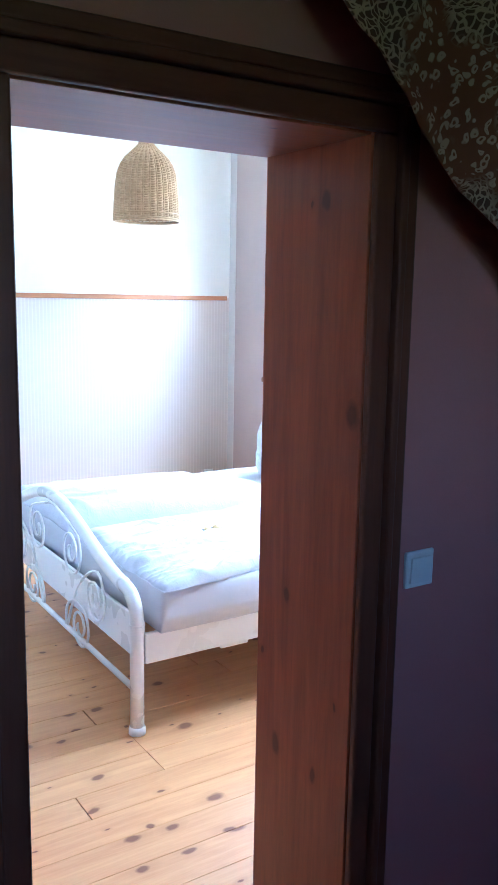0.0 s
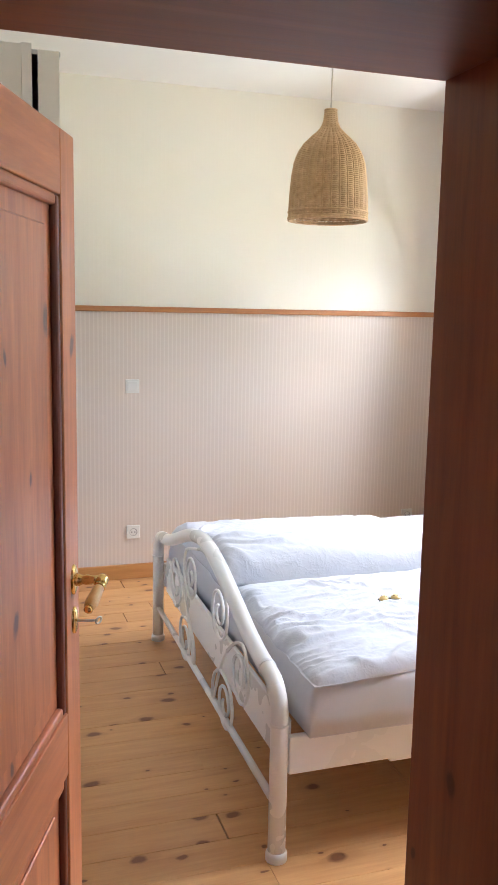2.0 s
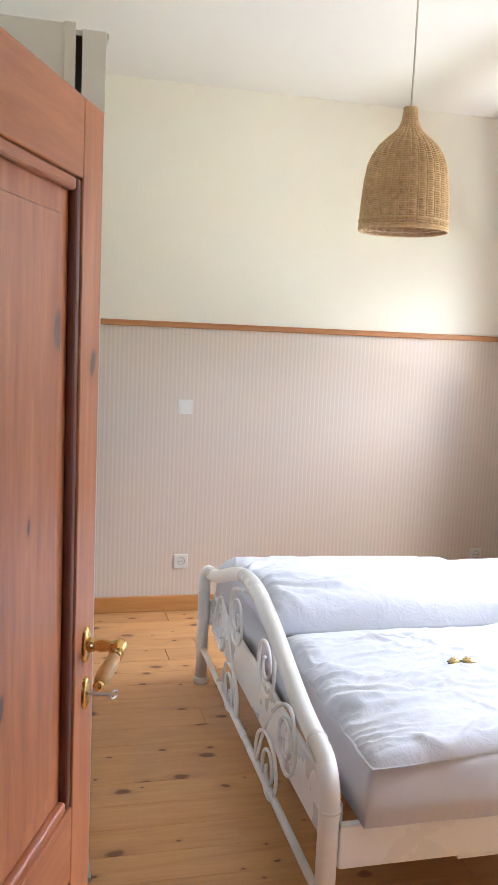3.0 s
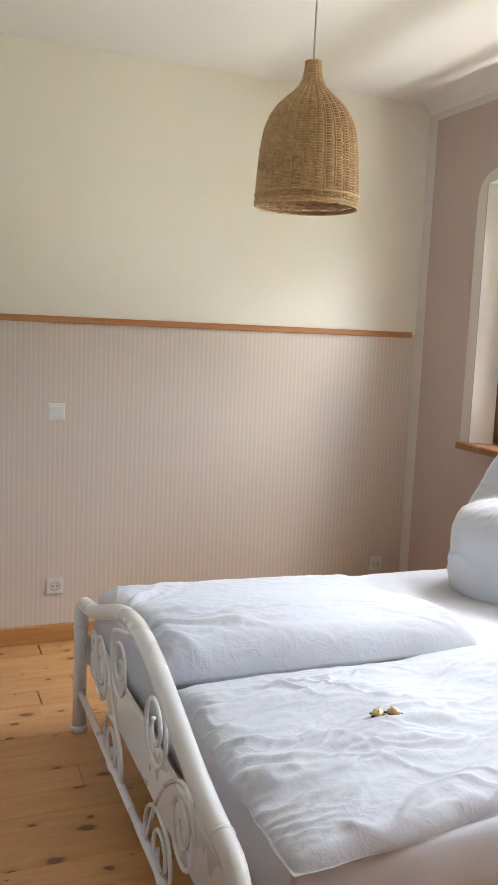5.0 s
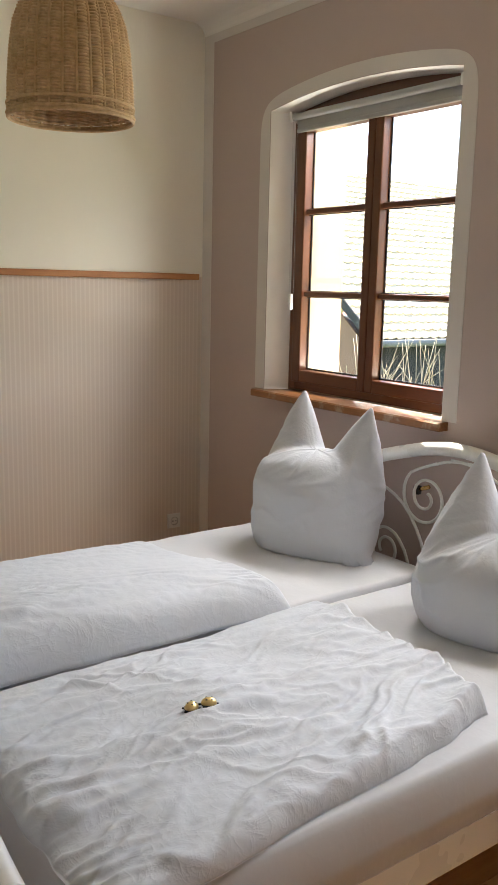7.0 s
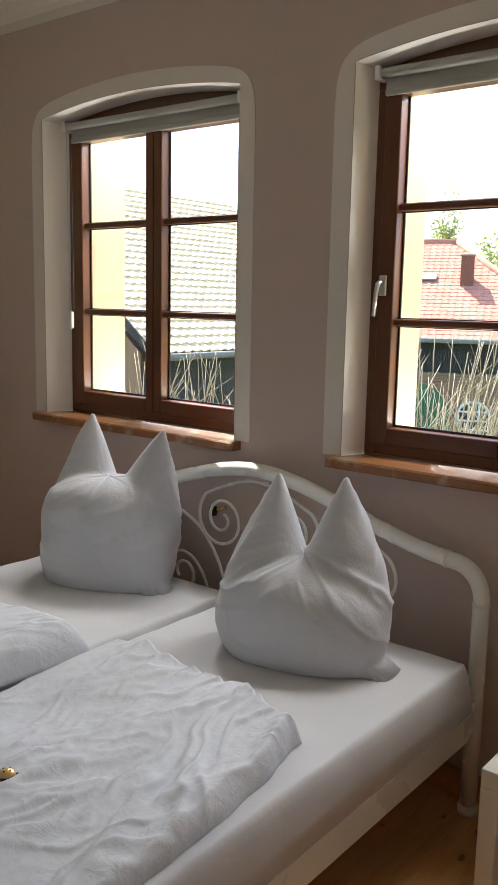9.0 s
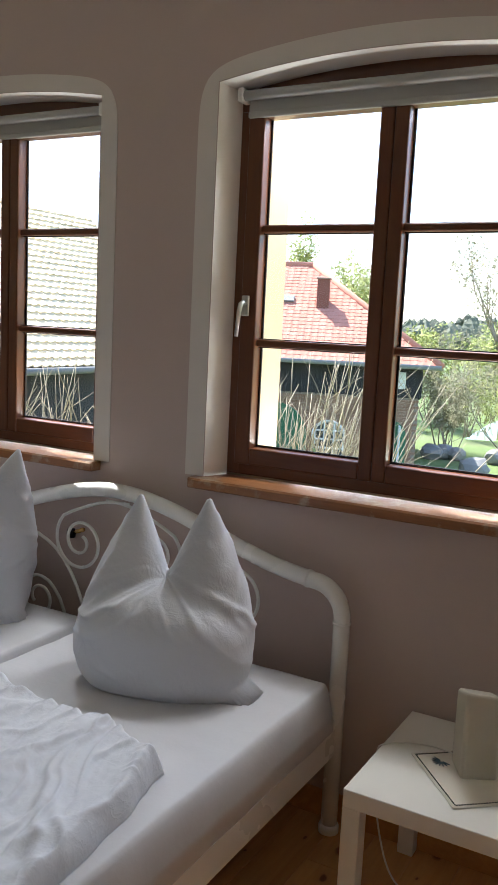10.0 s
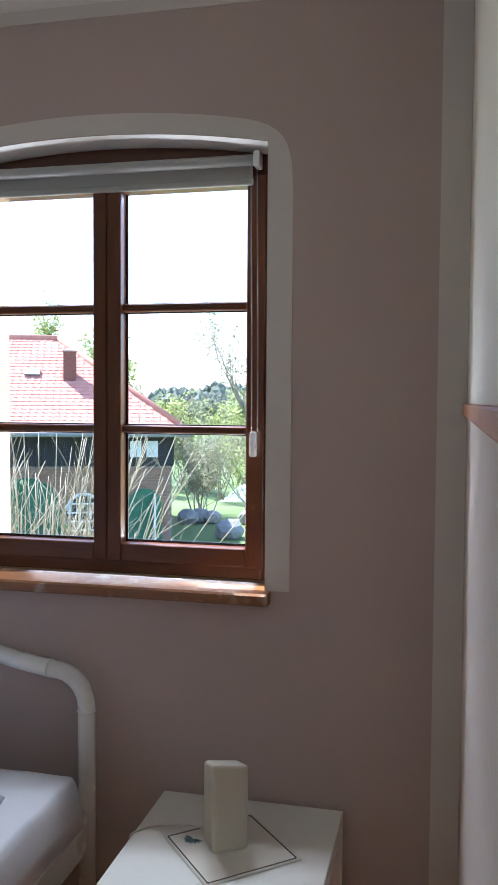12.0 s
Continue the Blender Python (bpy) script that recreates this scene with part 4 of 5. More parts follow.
def pillow(at, turn, body, ears, flap, seed, label, square=2.3):
    """A pillow stood on edge and struck in at the top: a round bag, two pointed corners that rise behind its front lip.
    body: half width, half depth, height; ears: foot, tip and girths of each corner; flap: where the loose seam corner lies."""
    hw, hd, hb = body
    nu, nv = 200, 150

    def blend(a, b, k):
        h = np.clip(0.5 + 0.5 * (b - a) / k, 0, 1)
        return b * (1 - h) + a * h - k * h * (1 - h)

    def field(p):
        x, y, z = p[..., 0], p[..., 1], p[..., 2]
        # the bag: wider and flatter towards the ground
        grow = 1.0 + 0.10 * np.clip(1 - z / hb, 0, 1)
        q = (np.abs(x / (hw * grow)) ** 2.7 + np.abs(y / (hd * grow)) ** 2.3 + np.abs((z - hb * 0.40) / (hb * 0.60)) ** square) ** (1 / 2.4)
        d = (q - 1) * hd
        for (ax, ay, az), (bx, by, bz), r0, r1 in ears:
            a, b = np.array((ax, ay, az)), np.array((bx, by, bz))
            t = np.clip(((p - a) @ (b - a)) / ((b - a) @ (b - a)), 0, 1)
            w = p - (a + t[..., None] * (b - a))
            # the corners are flattened cones
            dist = np.sqrt((w[..., 0] * 0.92) ** 2 + (w[..., 1] * 1.15) ** 2 + w[..., 2] ** 2)
            d = blend(d, dist - (r1 + (r0 - r1) * (1 - t ** 1.35)), 0.022)
        # seam corner that lies out on the sheet
        c = np.array((hw * 1.1, -hd * flap, 0.004))
        w = (p - c) / np.array((0.075, 0.075, 0.02))
        d = blend(d, (np.sqrt((w ** 2).sum(-1)) - 1) * 0.02, 0.03)
        return np.maximum(d, -z)

    th = np.linspace(0, 2 * math.pi, nu, endpoint=False)
    ph = np.linspace(0, math.pi, nv + 1)[1:-1]
    T, P = np.meshgrid(th, ph)
    way = np.stack((np.sin(P) * np.cos(T), np.sin(P) * np.sin(T), np.cos(P)), -1)
    mid = np.array((0.0, 0.02, hb * 0.62))
    lo, hi = np.zeros(T.shape), np.full(T.shape, -1.0)
    for r in np.linspace(0.02, 0.75, 150):
        out = (field(mid + way * r) > 0) & (hi < 0)
        hi[out] = r
        lo[(hi < 0)] = r
    for _ in range(12):
        m = (lo + hi) / 2
        inside = field(mid + way * m[..., None]) < 0
        lo, hi = np.where(inside, m, lo), np.where(inside, hi, m)
    pts = mid + way * lo[..., None]
    vs = []
    for j in range(pts.shape[0]):
        for i in range(nu):
            x, y, z = (float(q) for q in pts[j, i])
            u = math.atan2(x, -y) * 0.22
            up = smooth((z - 0.02) / 0.12)
            tall = smooth((z / hb - 0.55) / 0.4)
            w = creases(u, z, seed, 1.2, 10, 0.016, 0.25) * tall + creases(u, z, seed + 11, -1.1, 13, 0.013, 0.25) * tall + creases(u, z, seed + 15, 0.8, 20, 0.008, 0.25) * tall
            w += creases(u, z, seed + 23, 0.3, 12, 0.009, 0.2) + creases(u, z, seed + 27, -0.6, 14, 0.008, 0.2) + 0.010 * fnoise(u * 6, z * 6, seed + 2)
            w += creases(u, z, seed + 31, 0.05, 22, 0.009, 0.25) * smooth((0.14 - z) / 0.1)
            w *= up
            vs.append((x + way[j, i, 0] * w, y + way[j, i, 1] * w, max(0.0, z + way[j, i, 2] * w * (0.3 if z > 0.01 else 0))))
    rows = pts.shape[0]
    fs = [(j * nu + i, (j + 1) * nu + i, (j + 1) * nu + (i + 1) % nu, j * nu + (i + 1) % nu) for j in range(rows - 1) for i in range(nu)]
    fs.append(tuple(range(nu)))
    fs.append(tuple(reversed(range((rows - 1) * nu, rows * nu))))
    ob = mesh_ob("pillow", vs, fs, M["pillow"], smooth=True)
    ob.matrix_world = pose(*at, 0, 0, turn)
    return tagged(ob, label, "pillow", "pillows")


pillow((2.93, 2.60, 0.553), -73, (0.25, 0.17, 0.30), (((-0.118, 0.02, 0.17), (-0.100, 0.045, 0.535), 0.135, 0.010), ((0.112, 0.02, 0.17), (0.105, 0.05, 0.54), 0.14, 0.010)), 0.2, 3, "plump white pillow stood on edge with two pointed corners")
pillow((3.02, 3.575, 0.553), -66, (0.245, 0.165, 0.40), (((-0.12, 0.065, 0.25), (-0.105, 0.10, 0.605), 0.135, 0.010), ((0.125, 0.025, 0.22), (0.205, 0.03, 0.575), 0.14, 0.010)), 0.7, 17, "plump white pillow stood up, its corners pulled to points", 3.2)


def sweet(x, y, z, turn):
    """A gold-foil sweet in the shape of a beetle: a domed body, a flat base, six dots."""
    d = thing("chocolate_beetle", "gold-foil wrapped chocolate beetle lying on the duvet", "sweet", (x, y, z), turn, "sweets on the duvet")
    d.scale = (0.7, 0.7, 0.7)
    vs, fs = [], []
    for i in range(9):
        t = i / 8 * math.pi / 2
        for k in range(20):
            a = 2 * math.pi * k / 20
            vs.append((0.027 * math.cos(t) * math.cos(a), 0.022 * math.cos(t) * math.sin(a), 0.005 + 0.02 * math.sin(t)))
    for i in range(8):
        for k in range(20):
            fs.append((i * 20 + k, i * 20 + (k + 1) % 20, i * 20 + 20 + (k + 1) % 20, i * 20 + 20 + k))
    fs.append(tuple(reversed(range(20))))
    mesh_ob("body", vs, fs, M["goldfoil"], d, smooth=True)
    lathe("base", [(0.0, 0.0), (0.025, 0.0), (0.027, 0.003), (0.024, 0.006), (0.0, 0.006)], M["black"], d, 16, label="dark paper base")
    for k in range(6):
        a = k * math.pi / 3
        lathe("foot", [(0.0, 0.0), (0.006, 0.001), (0.006, 0.004), (0.0, 0.005)], M["black"], d, 8, (0.03 * math.cos(a), 0.025 * math.sin(a), 0.0))
    for a in (0.8, -0.8, 2.2, -2.2):
        lathe("spot", [(0.0, 0.0), (0.004, 0.0), (0.003, 0.0012), (0.0, 0.0015)], M["black"], d, 8, (0.014 * math.cos(a), 0.012 * math.sin(a), 0.0215))
    return d


for _x, _y, _a in ((1.816, 2.600, 20), (1.856, 2.588, -30)):
    sweet(_x, _y, 0.592 + duvet_near(_x, _y, 1.0)[2] + 0.006, _a)


# ---- pendant lamp ----
def pendant():
    cx, cy = 1.746, 3.05
    d = thing("pendant_lamp", "bell-shaped woven wicker pendant lamp on a pale cord", "lamp", (cx, cy, 0))
    prof = [(1.976, 0.147), (2.05, 0.144), (2.13, 0.1375), (2.18, 0.129), (2.215, 0.115), (2.245, 0.095), (2.268, 0.070), (2.285, 0.05), (2.303, 0.034), (2.325, 0.025), (2.37, 0.019)]

    def rad(z):
        for (za, ra), (zb, rb) in zip(prof, prof[1:]):
            if z <= zb:
                return 0.98 * (ra + (rb - ra) * (z - za) / (zb - za))
        return prof[-1][1]

    ribs = 28
    for k in range(ribs):
        a = 2 * math.pi * (k + 0.5) / ribs
        pts = []
        for i in range(22):
            z = 1.978 + (2.368 - 1.978) * i / 21
            pts.append((rad(z) * math.cos(a), rad(z) * math.sin(a), z))
        if k % 2:
            pts = pts[:18]
        tube("rib", pts, 0.0036, M["wicker"], d, 6)
    vs, fs = [], []
    z, row = 1.986, 0
    seg = ribs * 6
    while z < 2.366:
        r0 = rad(z)
        pts = []
        for k in range(seg):
            a = 2 * math.pi * k / seg
            r = r0 + (0.0042 * math.cos(a * ribs) + 0.0007 * math.sin(a * ribs / 2 + math.pi * (row % 2))) * min(1, r0 / 0.06)
            pts.append((r * math.cos(a), r * math.sin(a), z + 0.0006 * fnoise(a * 3, row)))
        v, f = sweep(pts, 0.0039, 5, True)
        o = len(vs)
        vs += v
        fs += [tuple(o + q for q in face) for face in f]
        z += 0.0072
        row += 1
    mesh_ob("weave", vs, fs, M["wicker"], d, "woven wicker strands", smooth=True)
    for z, r in ((1.978, 0.1485), (1.971, 0.147), (2.0, 0.148), (2.368, 0.021)):
        tube("rim", [(r * math.cos(2 * math.pi * k / 64), r * math.sin(2 * math.pi * k / 64), z) for k in range(64)], 0.0042, M["wicker"], d, 8, True)
    tube("cord", [(0, 0, 2.33), (0.001, 0, 2.5), (0, 0.001, 2.7), (0, 0, ZC - 0.03)], 0.0032, M["cord"], d, 8)
    lathe("ceiling_cup", [(0.004, -0.055), (0.03, -0.05), (0.045, -0.02), (0.047, 0.0)], M["plastic"], d, 24, (0, 0, ZC))
    lathe("lamp_holder", [(0.0, 2.22), (0.02, 2.22), (0.022, 2.25), (0.018, 2.3), (0.012, 2.335), (0.0, 2.335)], M["plastic"], d, 18)
    lathe("bulb", [(0.0, 2.115), (0.018, 2.118), (0.029, 2.135), (0.03, 2.155), (0.02, 2.19), (0.014, 2.22)], M["frosted"], d, 18)
    return d


pendant()


# ---- bedside table and what stands on it ----
def side_table():
    d = thing("side_table", "square white lacquered side table beside the bed", "table")
    x0, x1, y0, y1 = 2.845, 3.388, 1.42, 1.97
    block("tabletop", (x0, y0, 0.40), (x1, y1, 0.45), M["lacquer"], d, 0.003)
    for x in (x0, x1 - 0.05):
        for y in (y0, y1 - 0.05):
            block("leg", (x, y, 0), (x + 0.05, y + 0.05, 0.40), M["lacquer"], d, 0.003)
    return d


side_table()


def place_mat():
    c = Vector((3.105, 1.688, 0.4505))
    d = thing("place_mat", "small embroidered cream cloth mat with dark stitched border", "mat", c, 41)
    n, half = 24, 0.138
    vs, fs = [], []
    for lay in (0, 1):
        for j in range(n + 1):
            for i in range(n + 1):
                x, y = (i / n * 2 - 1) * half, (j / n * 2 - 1) * half
                ripple = 0.0012 * fnoise(x * 20, y * 20, 1)
                vs.append((x + 0.002 * fnoise(y * 30, 1), y + 0.002 * fnoise(x * 30, 4), 0.0012 + abs(ripple) + 0.0014 * lay))
    m = (n + 1) ** 2
    for j in range(n):
        for i in range(n):
            a = j * (n + 1) + i
            fs.append((m + a, m + a + 1, m + a + n + 2, m + a + n + 1))
            fs.append((a, a + n + 1, a + n + 2, a + 1))
    for i in range(n):
        for q in ((i, i + 1), ((i + 1) * (n + 1), i * (n + 1)), (n * (n + 1) + i + 1, n * (n + 1) + i), (i * (n + 1) + n, (i + 1) * (n + 1) + n)):
            fs.append((q[0], q[1], m + q[1], m + q[0]))
    mesh_ob("cloth", vs, fs, M["mat"], d, smooth=True)
    boxes = []
    for k in range(34):
        f = (k + 0.5) / 34 * 2 - 1
        a = f * 0.128
        for x, y, wx, wy in ((a, -0.128, 0.0026, 0.0013), (a, 0.128, 0.0026, 0.0013), (-0.128, a, 0.0013, 0.0026), (0.128, a, 0.0013, 0.0026)):
            boxes.append(((x - wx, y - wy, 0.003), (x + wx, y + wy, 0.0052)))
    v, f = join_boxes(boxes)
    mesh_ob("stitching", v, f, M["stitch"], d, "dark dotted stitching")
    for k in range(9):
        a = 0.4 + k * 0.42
        tube("embroidery", [(0.082 + 0.006 * math.cos(a), 0.072 + 0.006 * math.sin(a), 0.0045), (0.082 + 0.028 * math.cos(a), 0.072 + 0.026 * math.sin(a), 0.0052)], [0.0028, 0.0012], M["thread"], d, 6, label="blue and green embroidery thread")
    return d


M["mat"] = cloth("cream_mat_linen", (0.72, 0.68, 0.58), wrinkle=0.08, wscale=14)
M["stitch"] = paint("dark_thread", (0.05, 0.05, 0.04), 0.8, 0.1, 30, 0)
M["thread"] = paint("blue_green_thread", (0.10, 0.17, 0.20), 0.8, 0.3, 60, 0)
place_mat()


def glass_lamp():
    d = thing("table_lamp", "square frosted glass block lamp standing on the mat", "lamp", (3.118, 1.706, 0.4545), 30)
    bm = box_bm((-0.05, -0.05, 0.0), (0.05, 0.05, 0.212), 0.012, 4)
    # the open top is cut aslant
    for v in bm.verts:
        if v.co.z > 0.15:
            v.co.z += 0.012 - 0.28 * v.co.x + 0.12 * v.co.y
    part("shade", bm, M["frosted"], d, "frosted pale glass", smooth=False)
    lathe("base", [(0.0, 0.002), (0.028, 0.002), (0.028, 0.012), (0.014, 0.02), (0.012, 0.05), (0.0, 0.05)], M["plastic"], d, 18)
    return d


glass_lamp()


def lamp_cable():
    pts = [(3.165, 1.745, 0.456), (3.2, 1.83, 0.4535), (3.17, 1.93, 0.4535), (3.12, 1.968, 0.4535), (3.11, 1.979, 0.445), (3.11, 1.98, 0.36), (3.1, 1.96, 0.22), (3.06, 1.90, 0.1), (3.03, 1.82, 0.09), (3.04, 1.72, 0.12), (3.1, 1.6, 0.08), (3.2, 1.5, 0.02), (3.33, 1.46, 0.006)]
    # rounded through its corners
    for _ in range(3):
        q = [pts[0]]
        for a, b in zip(pts, pts[1:]):
            q += [tuple(a[i] * 0.75 + b[i] * 0.25 for i in range(3)), tuple(a[i] * 0.25 + b[i] * 0.75 for i in range(3))]
        pts = q + [pts[-1]]
    return tagged(tube("cable", pts, 0.0028, M["plastic"], None, 8), "thin white lamp cable hanging behind the table", "cable")


lamp_cable()


# ---- sockets and switches ----
def socket_plate(x, z):
    d = thing("socket", "white square wall socket on the striped wall", "socket", (x, YN, z), group="wall sockets")
    block("plate", (-0.041, -0.011, -0.041), (0.041, 0, 0.041), M["plastic"], d, 0.004)
    lathe_pts = [(0.0, 0.004), (0.019, 0.004), (0.0205, 0.013), (0.024, 0.0135)]
    vs, fs = [], []
    for r, y in lathe_pts:
        for k in range(24):
            t = 2 * math.pi * k / 24
            vs.append((r * math.cos(t), -0.0005 - y, r * math.sin(t)))
    for i in range(3):
        for k in range(24):
            fs.append((i * 24 + k, i * 24 + (k + 1) % 24, (i + 1) * 24 + (k + 1) % 24, (i + 1) * 24 + k))
    # the recess's shade is put into a greyer plastic colour
    mesh_ob("well", vs, fs, M["socket_shade"], d, "round socket well, its shade painted grey", smooth=True)
    # pin holes are near-black blocks, their depth shown by colour alone
    for dx in (-0.0095, 0.0095):
        block("hole", (dx - 0.003, -0.0135, -0.003), (dx + 0.003, -0.0118, 0.003), M["plastic_dark"], d, 0)
    return d


def switch_plate(name, at, turn, label):
    d = thing(name, label, "switch", at, turn, "light switches")
    block("plate", (-0.041, -0.009, -0.041), (0.041, 0, 0.041), M["plastic"], d, 0.004)
    bm = box_bm((-0.029, -0.014, -0.029), (0.029, -0.009, 0.029), 0.002)
    part("rocker", bm, M["plastic"], d).matrix_local = pose(0, 0, 0, 4, 0, 0)
    return d


M["socket_shade"] = paint("socket_well_shade", (0.45, 0.44, 0.4), 0.5, 0.02, 8, 0)
socket_plate(1.366, 0.292)
socket_plate(3.225, 0.292)
switch_plate("light_switch", (1.363, YN, 1.177), 0, "white light switch on the striped wall")
switch_plate("light_switch", (1.258, YH, 1.066), 0, "pale light switch on the mauve hall wall")


# ---- wardrobe ----
def wardrobe():
    d = thing("wardrobe", "tall pale grey sliding-door wardrobe behind the door", "wardrobe")
    y0, y1, x1, h = 2.62, 4.55, 0.635, 2.36
    block("side_panel", (XL + 0.002, y0, 0), (x1, y0 + 0.02, h), M["wardrobe"], d, 0.0015)
    block("side_panel", (XL + 0.002, y1 - 0.02, 0), (x1, y1, h), M["wardrobe"], d, 0.0015)
    block("front_post", (x1 - 0.025, y0 - 0.004, 0), (x1 + 0.004, y0 + 0.022, h + 0.003), M["wardrobe"], d, 0.0015)
    block("top_panel", (XL + 0.002, y0 + 0.021, h - 0.02), (x1, y1 - 0.021, h - 0.002), M["wardrobe"], d, 0.0015)
    block("back_panel", (XL + 0.002, y0 + 0.021, 0), (XL + 0.01, y1 - 0.021, h - 0.021), M["wardrobe"], d, 0)
    block("bottom_panel", (XL + 0.011, y0 + 0.021, 0.05), (x1, y1 - 0.021, 0.07), M["wardrobe"], d, 0)
    mid = (y0 + y1) / 2
    for ya, yb, xa in ((y0 - 0.006, mid + 0.03, x1 + 0.044), (mid - 0.03, y1, x1 + 0.004)):
        door = block("sliding_door", (xa, ya, 0.015), (xa + 0.035, yb, h - 0.012), M["wardrobe"], d, 0.002)
        block("end_strip", (xa - 0.024, ya - 0.003, 0.016), (xa + 0.036, ya + 0.001, h - 0.013), M["wardrobe"], door, 0.001)
    block("track", (x1 + 0.002, y0 + 0.05, h - 0.012), (x1 + 0.09, y1, h + 0.002), M["steel"], d, 0.001)
    block("track", (x1 + 0.002, y0 + 0.02, 0.0), (x1 + 0.09, y1, 0.012), M["steel"], d, 0.001)
    return d


wardrobe()


# ---- draped cloth in the hall ----
def drape_material():
    k = Nodes("brown_patterned_shawl")
    v = k.coord((1, 1, 1))
    w = k.noise(v, 9, 3)
    add = k.n("VectorMath", operation="MULTIPLY_ADD")
    k.l(w, add.inputs[0])
    add.inputs[1].default_value = (0.16, 0.16, 0.16)
    k.l(v, add.inputs[2])
    vo = k.n("TexVoronoi")
    vo.feature = "F1"
    k.l(add.outputs[0], vo.inputs["Vector"])
    vo.inputs["Scale"].default_value = 44
    ring = k.ramp(vo.outputs["Distance"], [(0.12, (0, 0, 0)), (0.2, (1, 1, 1)), (0.34, (1, 1, 1)), (0.42, (0, 0, 0))])
    vo2 = k.n("TexVoronoi")
    vo2.feature = "DISTANCE_TO_EDGE"
    k.l(add.outputs[0], vo2.inputs["Vector"])
    vo2.inputs["Scale"].default_value = 60
    net = k.ramp(vo2.outputs["Distance"], [(0.08, (1, 1, 1)), (0.16, (0, 0, 0))])
    zone = k.ramp(k.noise(v, 5, 2), [(0.46, (0, 0, 0)), (0.54, (1, 1, 1))])
    pat = k.mix(zone, ring, net)
    col = k.mix(pat, k.mix(zone, (0.15, 0.055, 0.025), (0.075, 0.04, 0.028)), (0.40, 0.27, 0.165))
    k.bump(pat, 0.3, 0.002)
    return k.base(col, 0.8, spec=0.2)


M["drape"] = drape_material()


def drape():
    """A shawl slung from the hall ceiling; its lower hem falls slantwise beside the doorway."""
    vs, fs = [], []
    nu, nv = 60, 40
    for lay in (0, 1):
        for j in range(nv + 1):
            for i in range(nu + 1):
                u, v = i / nu, j / nv
                x = 0.70 + 0.95 * u
                hem = 2.28 - 0.78 * u - 0.05 * math.sin(u * math.pi)
                z = hem + (2.69 - hem) * v
                fold = 0.03 * math.sin(u * 17 + v * 2.5) * (0.4 + 0.6 * v) + 0.02 * fnoise(u * 4, v * 4, 2)
                y = 0.60 + fold - 0.12 * v - 0.004 * lay
                vs.append((x, y, z + 0.008 * fnoise(u * 25, v, 6) * (1 - v)))
    m = (nu + 1) * (nv + 1)
    for j in range(nv):
        for i in range(nu):
            a = j * (nu + 1) + i
            fs.append((a, a + nu + 1, a + nu + 2, a + 1))
            fs.append((m + a, m + a + 1, m + a + nu + 2, m + a + nu + 1))
    for i in range(nu):
        fs.append((i, i + 1, m + i + 1, m + i))
    return tagged(mesh_ob("draped_shawl", vs, fs, M["drape"], smooth=True), "dark brown patterned shawl draped from the hall ceiling", "curtain")


drape()


# ---- outdoors: yard, barn, tiled house, trees ----
GZ = -2.8


def grass_mat():
    k = Nodes("meadow_and_yard")
    v = k.coord()
    col = k.ramp(k.noise(v, 0.25, 5, 0.6), [(0.38, (0.09, 0.125, 0.03)), (0.52, (0.14, 0.19, 0.045)), (0.66, (0.17, 0.15, 0.09))])
    col = k.mix(k.noise(v, 6.0, 4), col, (0.10, 0.16, 0.03))
    k.bump(k.noise(v, 20, 4), 0.6, 0.05)
    return k.base(col, 0.9)


def tile_mat(name, c1, c2, scale=1.0, gloss=0.45):
    k = Nodes(name)
    r = k.n("ObjectInfo").outputs["Random"]
    isl = k.n("NewGeometry").outputs["Random Per Island"]
    v = k.coord()
    f = k.math("FRACT", k.math("ADD", k.math("MULTIPLY", r, 3.7), isl))
    col = k.mix(f, c1, c2)
    col = k.mix(k.math("MULTIPLY", k.noise(v, 9 * scale, 4), 0.35), col, tuple(x * 0.5 for x in c1))
    k.bump(k.noise(v, 40, 3), 0.3, 0.004)
    return k.base(col, gloss, spec=0.12)


def leaf_mat(name, c1, c2):
    k = Nodes(name)
    isl = k.n("NewGeometry").outputs["Random Per Island"]
    k.b.inputs["Subsurface Weight"].default_value = 0.0
    return k.base(k.mix(isl, c1, c2), 0.7, spec=0.2)


M["grass"] = grass_mat()
M["tile_red"] = tile_mat("red_clay_tiles", (0.56, 0.24, 0.165), (0.63, 0.30, 0.215), 1.0, 0.9)
M["tile_grey"] = tile_mat("pale_weathered_tiles", (0.86, 0.68, 0.43), (0.90, 0.76, 0.52), 1.0, 1.0)
M["board"] = wood("black_tarred_boards", (0.018, 0.018, 0.02), (0.05, 0.05, 0.052), "z", 0.8, False)
M["brick"] = tile_mat("old_brick", (0.30, 0.18, 0.12), (0.40, 0.26, 0.18), 1.0, 0.8)
M["chimney"] = tile_mat("dark_chimney_brick", (0.20, 0.085, 0.06), (0.27, 0.12, 0.09), 1.0, 0.85)
M["mortar"] = paint("lime_mortar", (0.30, 0.25, 0.2), 0.9, 0.15, 6, 0.4, 60)
M["bark"] = paint("grey_bark", (0.33, 0.28, 0.21), 0.9, 0.25, 8, 0.6, 40)
M["twig"] = paint("pale_twigs", (0.42, 0.35, 0.23), 0.8, 0.25, 6, 0.2, 60)
M["leaf_spring"] = leaf_mat("spring_leaves", (0.26, 0.31, 0.07), (0.40, 0.42, 0.13))
M["leaf_green"] = leaf_mat("green_leaves", (0.035, 0.075, 0.02), (0.09, 0.15, 0.04))
M["leaf_olive"] = leaf_mat("olive_brush", (0.22, 0.21, 0.11), (0.32, 0.30, 0.17))
M["woods"] = leaf_mat("distant_woods", (0.10, 0.11, 0.075), (0.17, 0.18, 0.115))
